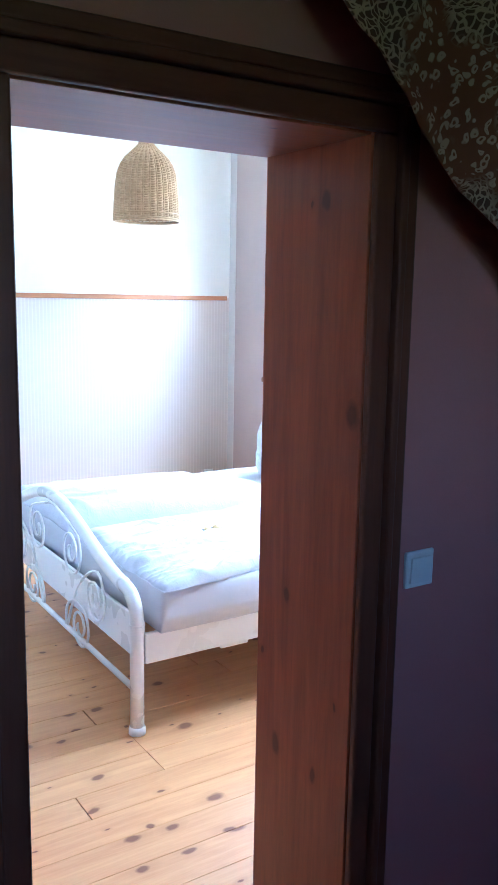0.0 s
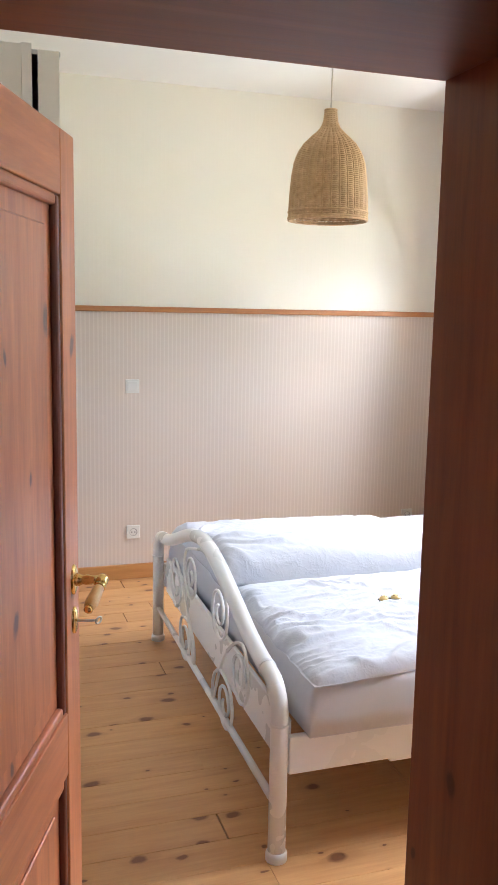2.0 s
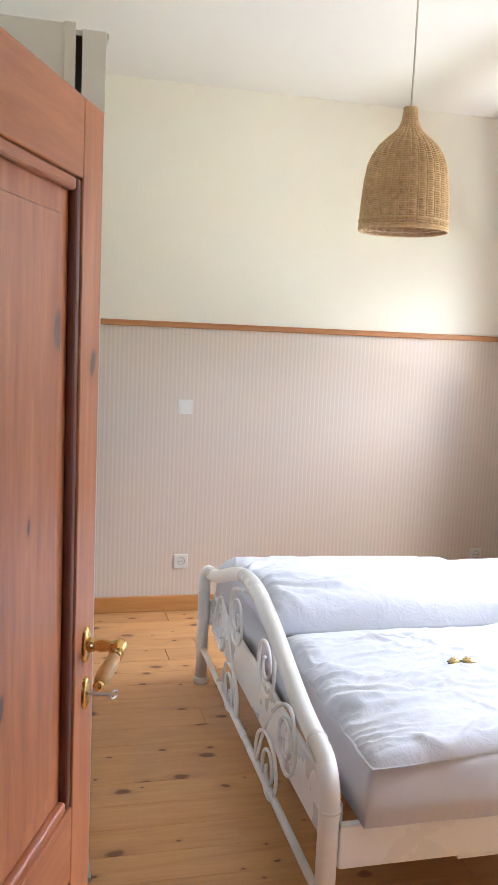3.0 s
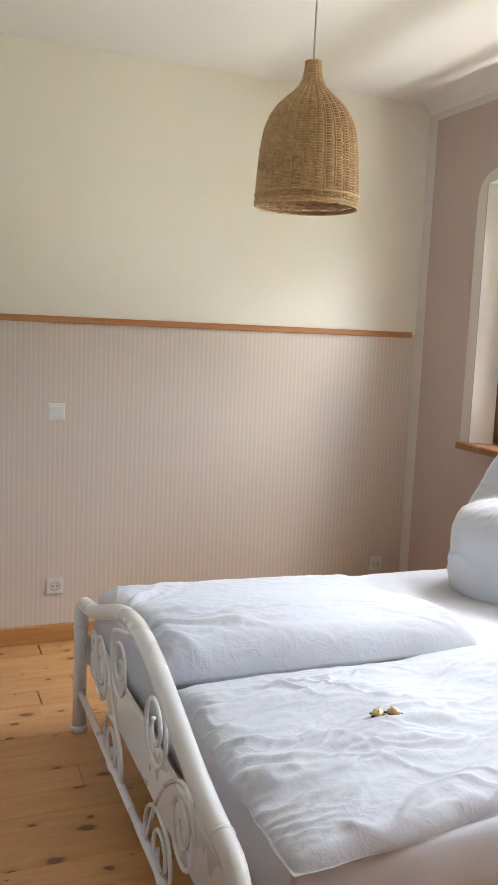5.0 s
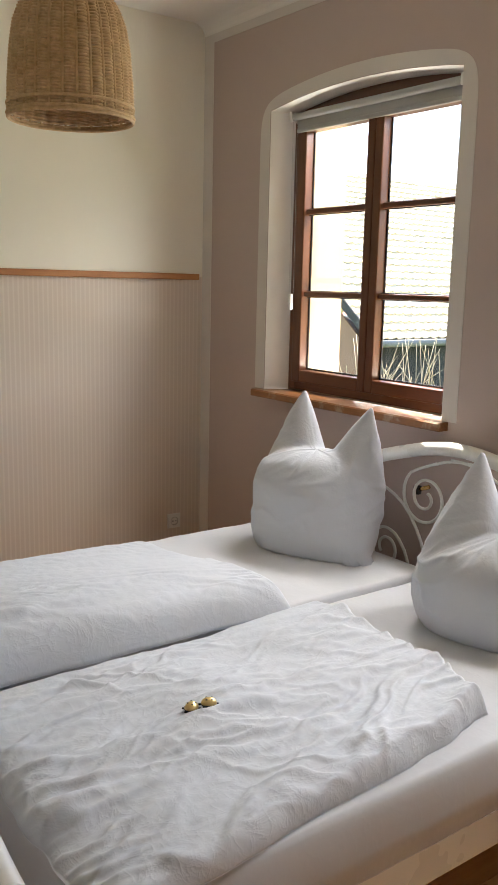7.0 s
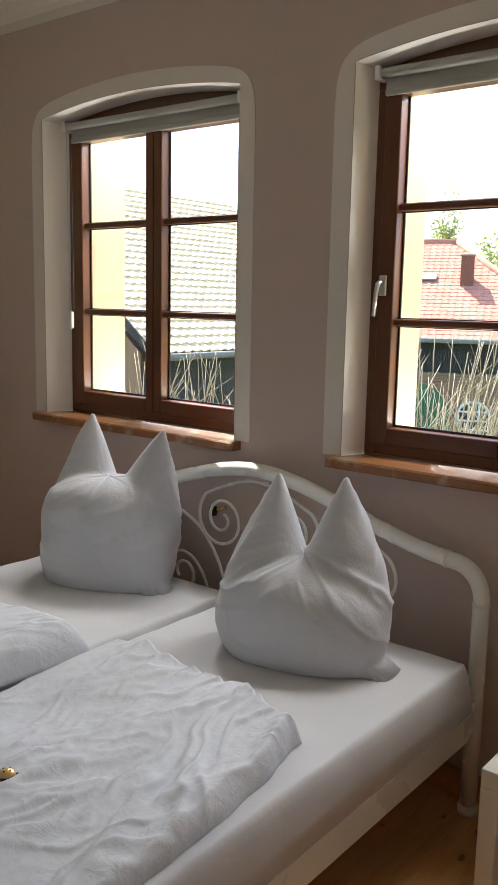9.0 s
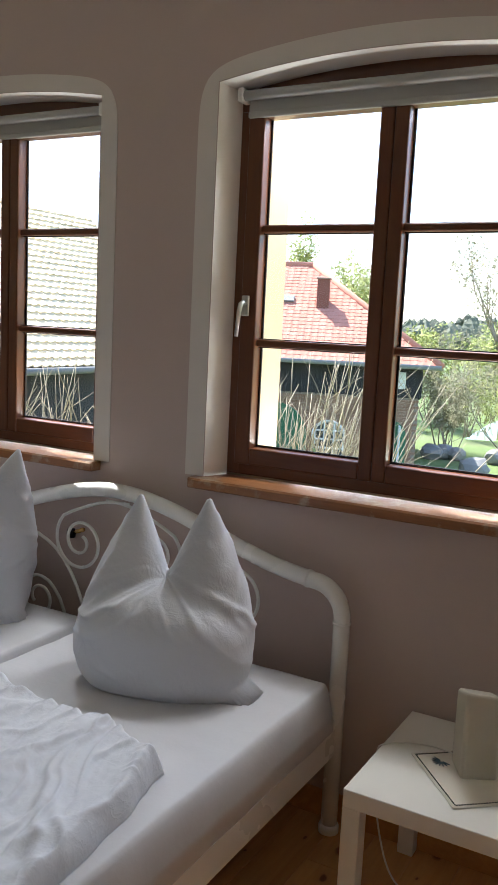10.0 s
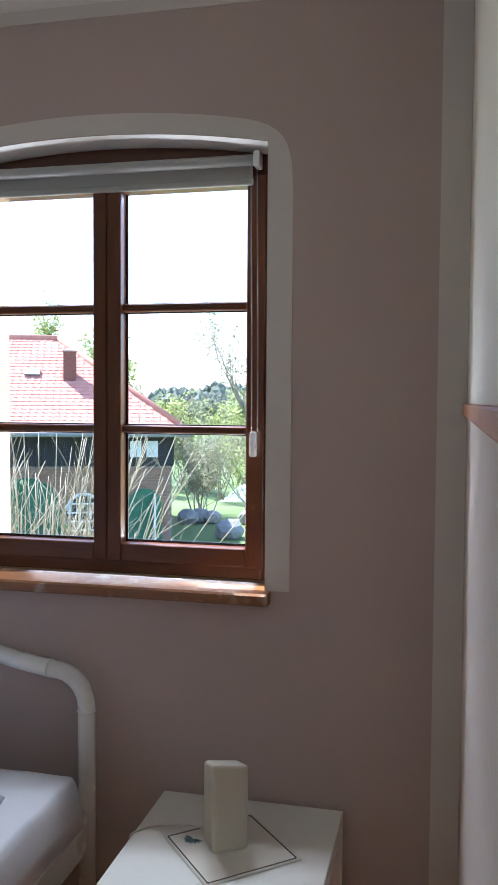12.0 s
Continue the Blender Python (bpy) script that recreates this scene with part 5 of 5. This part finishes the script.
M["green_door"] = paint("green_door_paint", (0.05, 0.16, 0.09), 0.5, 0.15, 4, 0.2)
M["white_frame"] = paint("white_window_paint", (0.7, 0.72, 0.72), 0.5, 0.05, 4, 0)
M["gutter"] = paint("dull_zinc", (0.22, 0.22, 0.21), 0.7, 0.1, 4, 0)
M["stone"] = paint("field_stone", (0.24, 0.23, 0.21), 0.9, 0.25, 5, 0.6, 30)
M["dark_glass"] = paint("dark_window_glass", (0.05, 0.06, 0.07), 0.15, 0.1, 3, 0)


def pond_mat():
    k = Nodes("pond_water")
    k.bump(k.noise(k.coord(), 3, 3), 0.1, 0.05)
    return k.base((0.20, 0.27, 0.08), 0.12, spec=0.5)


M["pond"] = pond_mat()


def ground():
    n, vs, fs = 60, [], []
    for j in range(n + 1):
        for i in range(n + 1):
            a, b = (i / n * 2 - 1), (j / n * 2 - 1)
            x, y = 20 + math.copysign(abs(a) ** 2.6, a) * 1800, 10 + math.copysign(abs(b) ** 2.6, b) * 1800
            r = math.hypot(x - 20, y - 10)
            vs.append((x, y, GZ + 0.05 * fnoise(x * 0.3, y * 0.3, 3) * min(1, r / 10) - (0.4 * smooth((x - 30) / 12) if y < 12 else 0)))
    for j in range(n):
        for i in range(n):
            q = j * (n + 1) + i
            fs.append((q, q + 1, q + n + 2, q + n + 1))
    return structure(mesh_ob("ground", vs, fs, M["grass"], smooth=True), "spring meadow and farmyard ground", "ground")


ground()
vs = [(42 + 11 * math.cos(t * 0.21) * (1 + 0.15 * math.sin(t * 0.63)), 8.5 + 7 * math.sin(t * 0.21), GZ - 0.30) for t in range(30)]
pool = mesh_ob("water", vs, [tuple(range(30))], M["pond"])
structure(pool, "still green pond in the meadow", "water")

# unseen short eaves of the house, added above the windows to screen the sun
vs, fs = join_boxes([((XO, -2.6, 3.25), (XO + 0.12, 9.0, 3.33)), ((XO - 0.3, -2.6, 3.40), (XO, 9.0, 3.6))])
structure(mesh_ob("trim_eaves", vs, fs, M["render_cream"]), "unseen boarded eaves added over the windows", "trim")


def tile_verts(w, l, seg=6):
    """One interlocking tile: a flat pan, a narrow roll, and a lip at its lower edge. Local x across, y up the slope."""
    vs, fs = [], []
    for k in range(seg + 1):
        u = k / seg
        roll = max(0.0, 1 - ((u - 0.72) / 0.27) ** 2)
        z = 0.16 * w * roll
        vs += [(u * w, 0, z * 0.8), (u * w, 0, z + 0.022), (u * w, l, z * 0.8 - 0.004)]
    for k in range(seg):
        a, b = k * 3, k * 3 + 3
        fs += [(a, b, b + 1, a + 1), (a + 1, b + 1, b + 2, a + 2)]
    return vs, fs


def tiled_house():
    x0, x1, ye, ze, yr, zr = 10.55, 17.2, 11.0, 0.76, 15.1, 4.0
    d = thing("tiled_house", "farm building with sunlit pale pantile roof", "building", (x0, ye, GZ))
    wy = 0.35
    block("wall", (0.15, wy, 0), (x1 - x0 - 0.15, 2 * (yr - ye) - wy, ze - GZ), M["board"], d, 0.01, "dark boarded front wall")
    vs = [(0.12, wy + 0.02, 0), (0.12, 2 * (yr - ye) - wy, 0), (0.12, 2 * (yr - ye) - wy, ze - GZ), (0.12, yr - ye, zr - GZ - 0.2), (0.12, wy + 0.02, ze - GZ)]
    vs += [(0.149, y, z) for _, y, z in vs]
    fs = [(4, 3, 2, 1, 0), (5, 6, 7, 8, 9)] + [(k, (k + 1) % 5, 5 + (k + 1) % 5, 5 + k) for k in range(5)]
    mesh_ob("gable", vs, fs, M["brick"], d, "brown brick gable")
    run, up = yr - ye, zr - ze
    ln = math.hypot(run, up)
    ang = math.degrees(math.atan2(up, run))
    L = x1 - x0
    deck = mesh_ob("roof", *join_boxes([((0, 0, -0.06), (L, ln, -0.01))]), M["board"], d, "pitched roof")
    deck.matrix_local = pose(0, 0, ze - GZ, ang, 0, 0)
    back = mesh_ob("roof", *join_boxes([((0, 0, -0.06), (L, ln, -0.01))]), M["tile_grey"], d, "rear roof pitch")
    back.matrix_local = pose(L, 2 * run, ze - GZ, ang, 0, 180)
    cols, rows = 32, 26
    w, l = L / cols, ln / rows
    v, f = tile_verts(w, l * 1.04)
    me = bpy.data.meshes.new("roof_tile")
    me.from_pydata(v, [], f)
    me.materials.append(M["tile_grey"])
    rnd = random.Random(7)
    rest, rest_faces = [], []
    for r in range(rows):
        for c in range(cols):
            if r < 13 and c < 23:
                t = new("roof_tile", me)
                t.parent = deck
                t.location = (c * w, r * l, 0.002 + rnd.uniform(0, 0.005))
                t.rotation_euler = (0, 0, rnd.uniform(-0.008, 0.008))
            else:
                o, dz = len(rest), 0.002 + rnd.uniform(0, 0.005)
                rest += [(px + c * w, py + r * l, pz + dz) for px, py, pz in v]
                rest_faces += [tuple(o + q for q in face) for face in f]
    more = mesh_ob("roof_tiles", rest, rest_faces, M["tile_grey"], deck)
    more["kind"] = "stuff"
    tube("gutter", [(-0.1, -0.06, ze - GZ - 0.06), (L + 0.1, -0.06, ze - GZ - 0.06)], 0.06, M["gutter"], d, 10)
    block("verge_board", (-0.03, 0.0, 0), (0.0, ln, 0.1), M["board"], deck, 0.005)
    return d


tiled_house()


def arch_panel(name, y, z0, w, h, x, mat, parent, label=""):
    """A thin round-headed panel that faces -x."""
    pts = [(y - w / 2, z0), (y + w / 2, z0)]
    for k in range(13):
        t = k / 12 * math.pi
        pts.append((y + w / 2 * math.cos(t), z0 + h - w / 2 + w / 2 * math.sin(t)))
    n = len(pts)
    vs = [(x, *p) for p in pts] + [(x - 0.06, *p) for p in pts]
    fs = [tuple(range(n)), tuple(reversed(range(n, 2 * n)))] + [(k, (k + 1) % n, n + (k + 1) % n, n + k) for k in range(n)]
    return mesh_ob(name, vs, fs, mat, parent, label)


def barn():
    d = thing("barn", "old brick and black-boarded barn with red hipped tile roof", "barn", (26, 9.3, GZ), 22)
    ze, zr, xr, yr, Y = 0.86 - GZ, 3.78 - GZ, 4.2, 3.8, 22.0
    zs = -0.36 - GZ
    block("brick_wall", (0.0, 0.12, 0), (8.2, Y, zs), M["mortar"], d, 0.01)
    block("board_wall", (-0.05, 0.05, zs), (8.3, Y, ze), M["board"], d, 0.01, "black boarded upper wall")
    # courses of brick, picked out on the stretch that faces the house
    v, f = join_boxes([((0, 0, 0), (0.06, 0.25, 0.075))])
    bvs, bfs = [], []
    rnd = random.Random(3)
    rows = int(zs / 0.088)
    for r in range(rows):
        y = 0.12 + (0.13 if r % 2 else 0)
        while y < 8:
            o = len(bvs)
            j = rnd.uniform(-0.008, 0.008)
            bvs += [(px - 0.035 + j, py + y, pz + r * 0.088 + 0.006) for px, py, pz in v]
            bfs += [tuple(o + q for q in face) for face in f]
            y += 0.262
    bo = mesh_ob("bricks", bvs, bfs, M["brick"], d)
    bo["kind"] = "stuff"
    # battens over the board joints
    v, f = join_boxes([((-0.085, 0.1 + k * 0.24, zs - 0.03), (-0.045, 0.15 + k * 0.24, ze)) for k in range(42)])
    bo = mesh_ob("battens", v, f, M["board"], d)
    bo["kind"] = "stuff"
    # roof: front slope, hip and back
    o = 0.45
    A, B = (-o, -o, ze - 0.2), (8.2 + o, -o, ze - 0.2)
    C, Dd = (8.2 + o, Y, ze - 0.2), (-o, Y, ze - 0.2)
    R0, R1 = (xr, yr, zr), (xr, Y, zr)
    vs = [A, B, C, Dd, R0, R1]
    mesh_ob("roof", vs, [(0, 4, 5, 3), (0, 1, 4), (1, 2, 5, 4), (0, 3, 2, 1)], M["tile_red"], d, "red tiled hipped roof")
    # rows of tiles on the front slope, clipped along the hip
    run = math.hypot(xr + o, zr - ze + 0.2)
    ux, uz = (xr + o) / run, (zr - ze + 0.2) / run
    tv, tf = tile_verts(0.22, 0.215, 5)
    tv = [(a, b, c * 0.42) for a, b, c in tv]
    bvs, bfs = [], []
    rr = 0
    while rr * 0.205 < run - 0.15:
        s = rr * 0.205
        y = Y - 0.22
        edge = -o + (yr + o) * (s + 0.2) / run
        while y > edge and y > -0.5:
            q = len(bvs)
            if y < 12:
                for px, py, pz in tv:
                    t = s + py
                    bvs.append((-o + ux * t - uz * (pz + 0.01), y + 0.22 - px, ze - 0.2 + uz * t + ux * (pz + 0.01)))
                bfs += [tuple(q + k for k in reversed(face)) for face in tf]
            y -= 0.22
        rr += 1
    bo = mesh_ob("roof_tiles", bvs, bfs, M["tile_red"], d)
    bo["kind"] = "stuff"
    tube("hip_tiles", [A, tuple((p + q) / 2 for p, q in zip(A, R0)), R0], 0.11, M["tile_red"], d, 8)
    tube("ridge_tiles", [R0, R1], 0.11, M["tile_red"], d, 8)
    ch = block("chimney", (1.9, 3.1, ze + 0.7), (2.3, 3.5, zr - 0.58), M["chimney"], d, 0.02, "brick chimney stack")
    block("chimney_cap", (1.86, 3.06, zr - 0.58), (2.34, 3.54, zr - 0.53), M["mortar"], ch, 0.02)
    sk = block("skylight", (0.0, 0.0, 0.0), (0.34, 0.5, 0.06), M["gutter"], d, 0.01, "small metal roof light")
    sk.matrix_local = Matrix.Translation((2.1, 4.25, ze - 0.2 + (2.1 + o) * (zr - ze + 0.2) / (xr + o) + 0.05)) @ Matrix.Rotation(-math.atan2(uz, ux), 4, "Y")
    tube("gutter", [(-o - 0.06, -o, ze - 0.25), (-o - 0.06, Y, ze - 0.25)], 0.07, M["gutter"], d, 8)
    # round-headed openings
    arch_panel("barn_door", 0.95, 0.0, 1.05, 1.75, -0.04, M["green_door"], d, "green round-headed door")
    block("door_leaf", (-0.5, 0.62, 0.02), (-0.12, 0.68, 1.6), M["white_frame"], d, 0.01, "pale door leaf standing open")
    arch_panel("barn_door", 4.5, 0.0, 2.1, 2.1, -0.04, M["green_door"], d, "green round-headed gate")
    w = arch_panel("barn_window", 2.78, 0.45, 1.0, 1.15, -0.04, M["dark_glass"], d, "round-headed white lattice window")
    for k in range(4):
        block("glazing_bar", (-0.14, 2.28 + k * 0.3, 0.45), (-0.10, 2.34 + k * 0.3, 1.28 + 0.25 * (k in (1, 2))), M["white_frame"], w, 0)
        block("glazing_bar", (-0.139, 2.28, 0.47 + k * 0.27), (-0.101, 3.28, 0.52 + k * 0.27), M["white_frame"], w, 0)
    tube("window_arch", [(-0.12, 2.78 + 0.5 * math.cos(t * math.pi / 12), 1.1 + 0.5 * math.sin(t * math.pi / 12)) for t in range(13)], 0.05, M["white_frame"], w, 6)
    for k in range(2):
        block("loft_window", (-0.10, 0.55 + k * 0.5, ze - 0.95), (-0.06, 0.9 + k * 0.5, ze - 0.45), M["white_frame"], d, 0.01, "small white loft window")
    return d


barn()


def limbs(rnd, base, way, length, radius, depth, vs, fs, tips, spread=0.55, sides=6):
    pts, p, d = [Vector(base)], Vector(base), Vector(way).normalized()
    n = 5
    for k in range(n):
        d = (d + Vector((rnd.uniform(-1, 1), rnd.uniform(-1, 1), rnd.uniform(-0.5, 0.9))) * 0.14).normalized()
        p = p + d * (length / n)
        pts.append(p.copy())
    v, f = sweep(pts, [radius * (1 - 0.6 * k / n) for k in range(n + 1)], sides)
    o = len(vs)
    vs += v
    fs += [tuple(o + q for q in face) for face in f]
    if depth <= 1:
        tips.extend(pts[2:])
    if depth == 0:
        return
    for k in range(rnd.randint(3, 5)):
        at = pts[rnd.randint(2, n)]
        side = Vector((rnd.uniform(-1, 1), rnd.uniform(-1, 1), rnd.uniform(-0.1, 0.8)))
        limbs(rnd, at, d * (1 - spread) + side * spread, length * rnd.uniform(0.5, 0.72), radius * 0.42, depth - 1, vs, fs, tips, spread, max(3, sides - 1))


def tree(x, y, h, leafmat, seed, label, leaves=6, size=0.16, spread=0.55, depth=3, base=None):
    rnd = random.Random(seed)
    d = thing("tree", label, "tree", (x, y, GZ if base is None else base), group="trees")
    vs, fs, tips = [], [], []
    if h < 7:
        # brushy growth: several thin stems from the ground
        for _ in range(5):
            lean = (rnd.uniform(-0.5, 0.5), rnd.uniform(-0.5, 0.5), 1)
            limbs(rnd, (rnd.uniform(-0.3, 0.3), rnd.uniform(-0.3, 0.3), -0.2), lean, h * rnd.uniform(0.3, 0.45), h * 0.007, depth, vs, fs, tips, spread, 5)
    else:
        limbs(rnd, (0, 0, -0.2), (0, 0, 1), h * 0.5, h * 0.018, depth, vs, fs, tips, spread)
    mesh_ob("trunk", vs, fs, M["bark"], d, smooth=True)
    if leaves:
        vs, fs = [], []
        for t in tips:
            for _ in range(leaves):
                c = t + Vector((rnd.gauss(0, 0.35), rnd.gauss(0, 0.35), rnd.gauss(0, 0.35))) * h * 0.06
                a = Vector((rnd.uniform(-1, 1), rnd.uniform(-1, 1), rnd.uniform(-1, 1))).normalized() * size * rnd.uniform(0.6, 1.3)
                b = a.orthogonal().normalized() * size * 0.6
                o = len(vs)
                vs += [c - a, c + b, c + a, c - b]
                fs.append((o, o + 1, o + 2, o + 3))
        mesh_ob("crown", vs, fs, leafmat, d)
    return d


def at_bearing(deg, r):
    return 0.93 + r * math.sin(radians(deg)), 1.18 + r * math.cos(radians(deg))


for bearing, r, h, mat, seed, leaves, lab in (
        (65.8, 44, 9.6, M["leaf_spring"], 1, 14, "spring tree with thin yellow-green leaves"),
        (68.0, 47, 8.6, M["leaf_spring"], 2, 12, "spring tree with thin yellow-green leaves"),
        (70.8, 50, 8.6, None, 3, 0, "bare grey tree without leaves"),
        (77.2, 46, 10.0, M["leaf_olive"], 5, 3, "slender birch just coming into leaf"),
        (73.6, 34, 5.4, M["leaf_olive"], 6, 2, "bare brushy tree beside the barn"),
        (76.2, 47, 4.9, M["leaf_spring"], 7, 2, "brushy fruit tree with fresh green leaves"),
        (78.6, 49, 5.0, M["leaf_olive"], 8, 2, "brushy fruit tree with few leaves"),
        (74.6, 60, 7.5, M["leaf_spring"], 9, 4, "meadow tree in fresh leaf"),
        (80.5, 36, 7.0, M["leaf_spring"], 10, 4, "meadow tree in fresh leaf"),
        (74.0, 33, 3.6, M["leaf_olive"], 11, 2, "brushy fruit tree with few leaves"),
        (77.4, 33, 5.6, M["leaf_spring"], 12, 2, "brushy fruit tree with fresh green leaves"),
        (75.4, 40, 6.0, M["leaf_olive"], 13, 2, "brushy fruit tree with few leaves"),
        (72.6, 44, 6.4, M["leaf_spring"], 14, 3, "meadow tree in fresh leaf"),
        (79.4, 44, 6.6, M["leaf_olive"], 15, 3, "meadow tree with few leaves")):
    x, y = at_bearing(bearing, r)
    tree(x, y, h, mat, seed, lab, leaves, 0.10 if r > 40 else 0.05, 0.6 if h < 7 else 0.5)


def far_woods():
    rnd = random.Random(12)
    vs, fs = [], []
    for k in range(2600):
        b = rnd.uniform(30, 125)
        r = rnd.uniform(150, 300)
        x, y = at_bearing(b, r)
        hill = 2.0 + 5.5 * smooth((r - 150) / 150) + 1.5 * math.sin(b * 0.35)
        c = Vector((x, y, GZ + hill * rnd.uniform(0.1, 0.9)))
        hh, w = rnd.uniform(2.5, 5), rnd.uniform(1.2, 2.6)
        o = len(vs)
        for q in range(3):
            for s in range(5):
                t = 2 * math.pi * s / 5 + rnd.uniform(-0.4, 0.4)
                rr = w * (0.7, 1.0, 0.55)[q] * rnd.uniform(0.7, 1.2)
                vs.append(c + Vector((rr * math.cos(t), rr * math.sin(t), hh * (0.0, 0.45, 0.8)[q])))
        vs.append(c + Vector((0, 0, hh)))
        for q in range(2):
            for s in range(5):
                a, e = o + q * 5 + s, o + q * 5 + (s + 1) % 5
                fs.append((a, e, e + 5, a + 5))
        for s in range(5):
            fs.append((o + 10 + s, o + 10 + (s + 1) % 5, o + 15))
    ob = mesh_ob("far_woods", vs, fs, M["woods"])
    return tagged(ob, "hazy wooded hillside beyond the meadow", "woods", kind="stuff")


far_woods()


def shoots(bearing, r, n, top, width, seed, label):
    """A pollarded shrub of long bare shoots."""
    x, y = at_bearing(bearing, r)
    d = thing("shrub", label, "shrub", (x, y, GZ), group="bare shrubs")
    rnd = random.Random(seed)
    vs, fs = [], []
    for k in range(n):
        bx, by = rnd.gauss(0, width * 0.35), rnd.gauss(0, width * 0.35)
        lean = Vector((rnd.gauss(0, 0.24), rnd.gauss(0, 0.24), 1)).normalized()
        hh = (top - GZ) * rnd.uniform(0.72, 1.05)
        pts = []
        for i in range(7):
            t = i / 6
            pts.append(Vector((bx, by, 0)) + lean * hh * t + Vector((bx, by, 0)) * t * t * 0.8 + Vector((rnd.uniform(-1, 1), rnd.uniform(-1, 1), 0)) * 0.05)
        v, f = sweep(pts, [0.013 * (1 - 0.65 * i / 6) for i in range(7)], 4)
        o = len(vs)
        vs += v
        fs += [tuple(o + q for q in face) for face in f]
        for _ in range(4):
            a = pts[rnd.randint(2, 5)]
            e = a + (lean + Vector((rnd.uniform(-1, 1), rnd.uniform(-1, 1), rnd.uniform(-0.3, 0.5)))) * rnd.uniform(0.25, 0.7)
            v, f = sweep([a, (a + e) / 2 + Vector((0, 0, 0.03)), e], [0.006, 0.004, 0.002], 3)
            o = len(vs)
            vs += v
            fs += [tuple(o + q for q in face) for face in f]
    mesh_ob("shoots", vs, fs, M["twig"], d, smooth=True)
    vs, fs = [], []
    for k in range(1300):
        c = Vector((rnd.gauss(0, width * 0.45), rnd.gauss(0, width * 0.45), abs(rnd.gauss(0, 0.9))))
        a = Vector((rnd.uniform(-1, 1), rnd.uniform(-1, 1), rnd.uniform(-1, 1))).normalized() * rnd.uniform(0.03, 0.07)
        b = a.orthogonal().normalized() * 0.035
        o = len(vs)
        vs += [c - a, c + b, c + a, c - b]
        fs.append((o, o + 1, o + 2, o + 3))
    mesh_ob("leaves", vs, fs, M["leaf_green"], d, "dark green leaves low in the shrub")
    return d


shoots(62.0, 10.5, 110, 1.5, 1.2, 21, "shrub of long pale bare shoots in the yard")
shoots(64.2, 11.5, 50, 0.7, 0.8, 22, "lower shrub of pale bare shoots in the yard")
shoots(45.0, 8.5, 80, 1.15, 1.4, 23, "shrub of long pale bare shoots before the tiled house")
shoots(50.5, 9.0, 90, 1.2, 1.4, 24, "shrub of long pale bare shoots before the tiled house")


def stone(x, y, r, seed):
    rnd = random.Random(seed)
    bm = bmesh.new()
    bmesh.ops.create_icosphere(bm, subdivisions=2, radius=r)
    for v in bm.verts:
        v.co *= 1 + 0.25 * fnoise(v.co.x * 3 / r, v.co.y * 3 / r, seed)
        v.co.z = v.co.z * 0.75 + r * 0.6
    ob = part("boulder", bm, M["stone"])
    ob.location = (x, y, GZ - 0.05)
    return tagged(ob, "grey field boulder beside the pond", "boulder", "boulders")


for k, (b, r, s) in enumerate(((72.9, 31, 0.42), (73.7, 31.4, 0.4), (74.5, 31.2, 0.36), (75.7, 27.5, 0.5), (77.0, 31, 0.4), (77.8, 31.2, 0.42), (78.5, 30.8, 0.38))):
    x, y = at_bearing(b, r)
    stone(x, y, s, k)


# ---- room floor: pine planks ----
def floor():
    sub = block("floor", (XL - 0.1, YS - 0.02, -0.08), (XW + 0.05, YN + 0.05, -0.024), M["plastic_dark"], None, 0)
    structure(sub, "knotty pine plank floor", "floor")
    rnd = random.Random(4)
    y, row = YS - 0.002, 0
    shapes = {}
    w = 0.1385
    while y < YN:
        x = XL - rnd.uniform(0.0, 1.8)
        while x < XW:
            ln = rnd.choice((1.9, 2.4, 2.9))
            a, b = max(x, XL), min(x + ln, XW)
            if b - a > 0.05:
                key = round(b - a, 2)
                b = a + key
                if key not in shapes:
                    bm = box_bm((0, 0, -0.022), (key - 0.0012, w - 0.0008, 0), 0.0012, 1)
                    me = bpy.data.meshes.new("plank")
                    bm.to_mesh(me)
                    bm.free()
                    me.materials.append(M["floor"])
                    shapes[key] = me
                p = new("plank", shapes[key])
                p.parent = sub
                p.location = (a, y, rnd.uniform(-0.0006, 0.0))
            x += ln
        y += w
        row += 1
    return sub


floor()
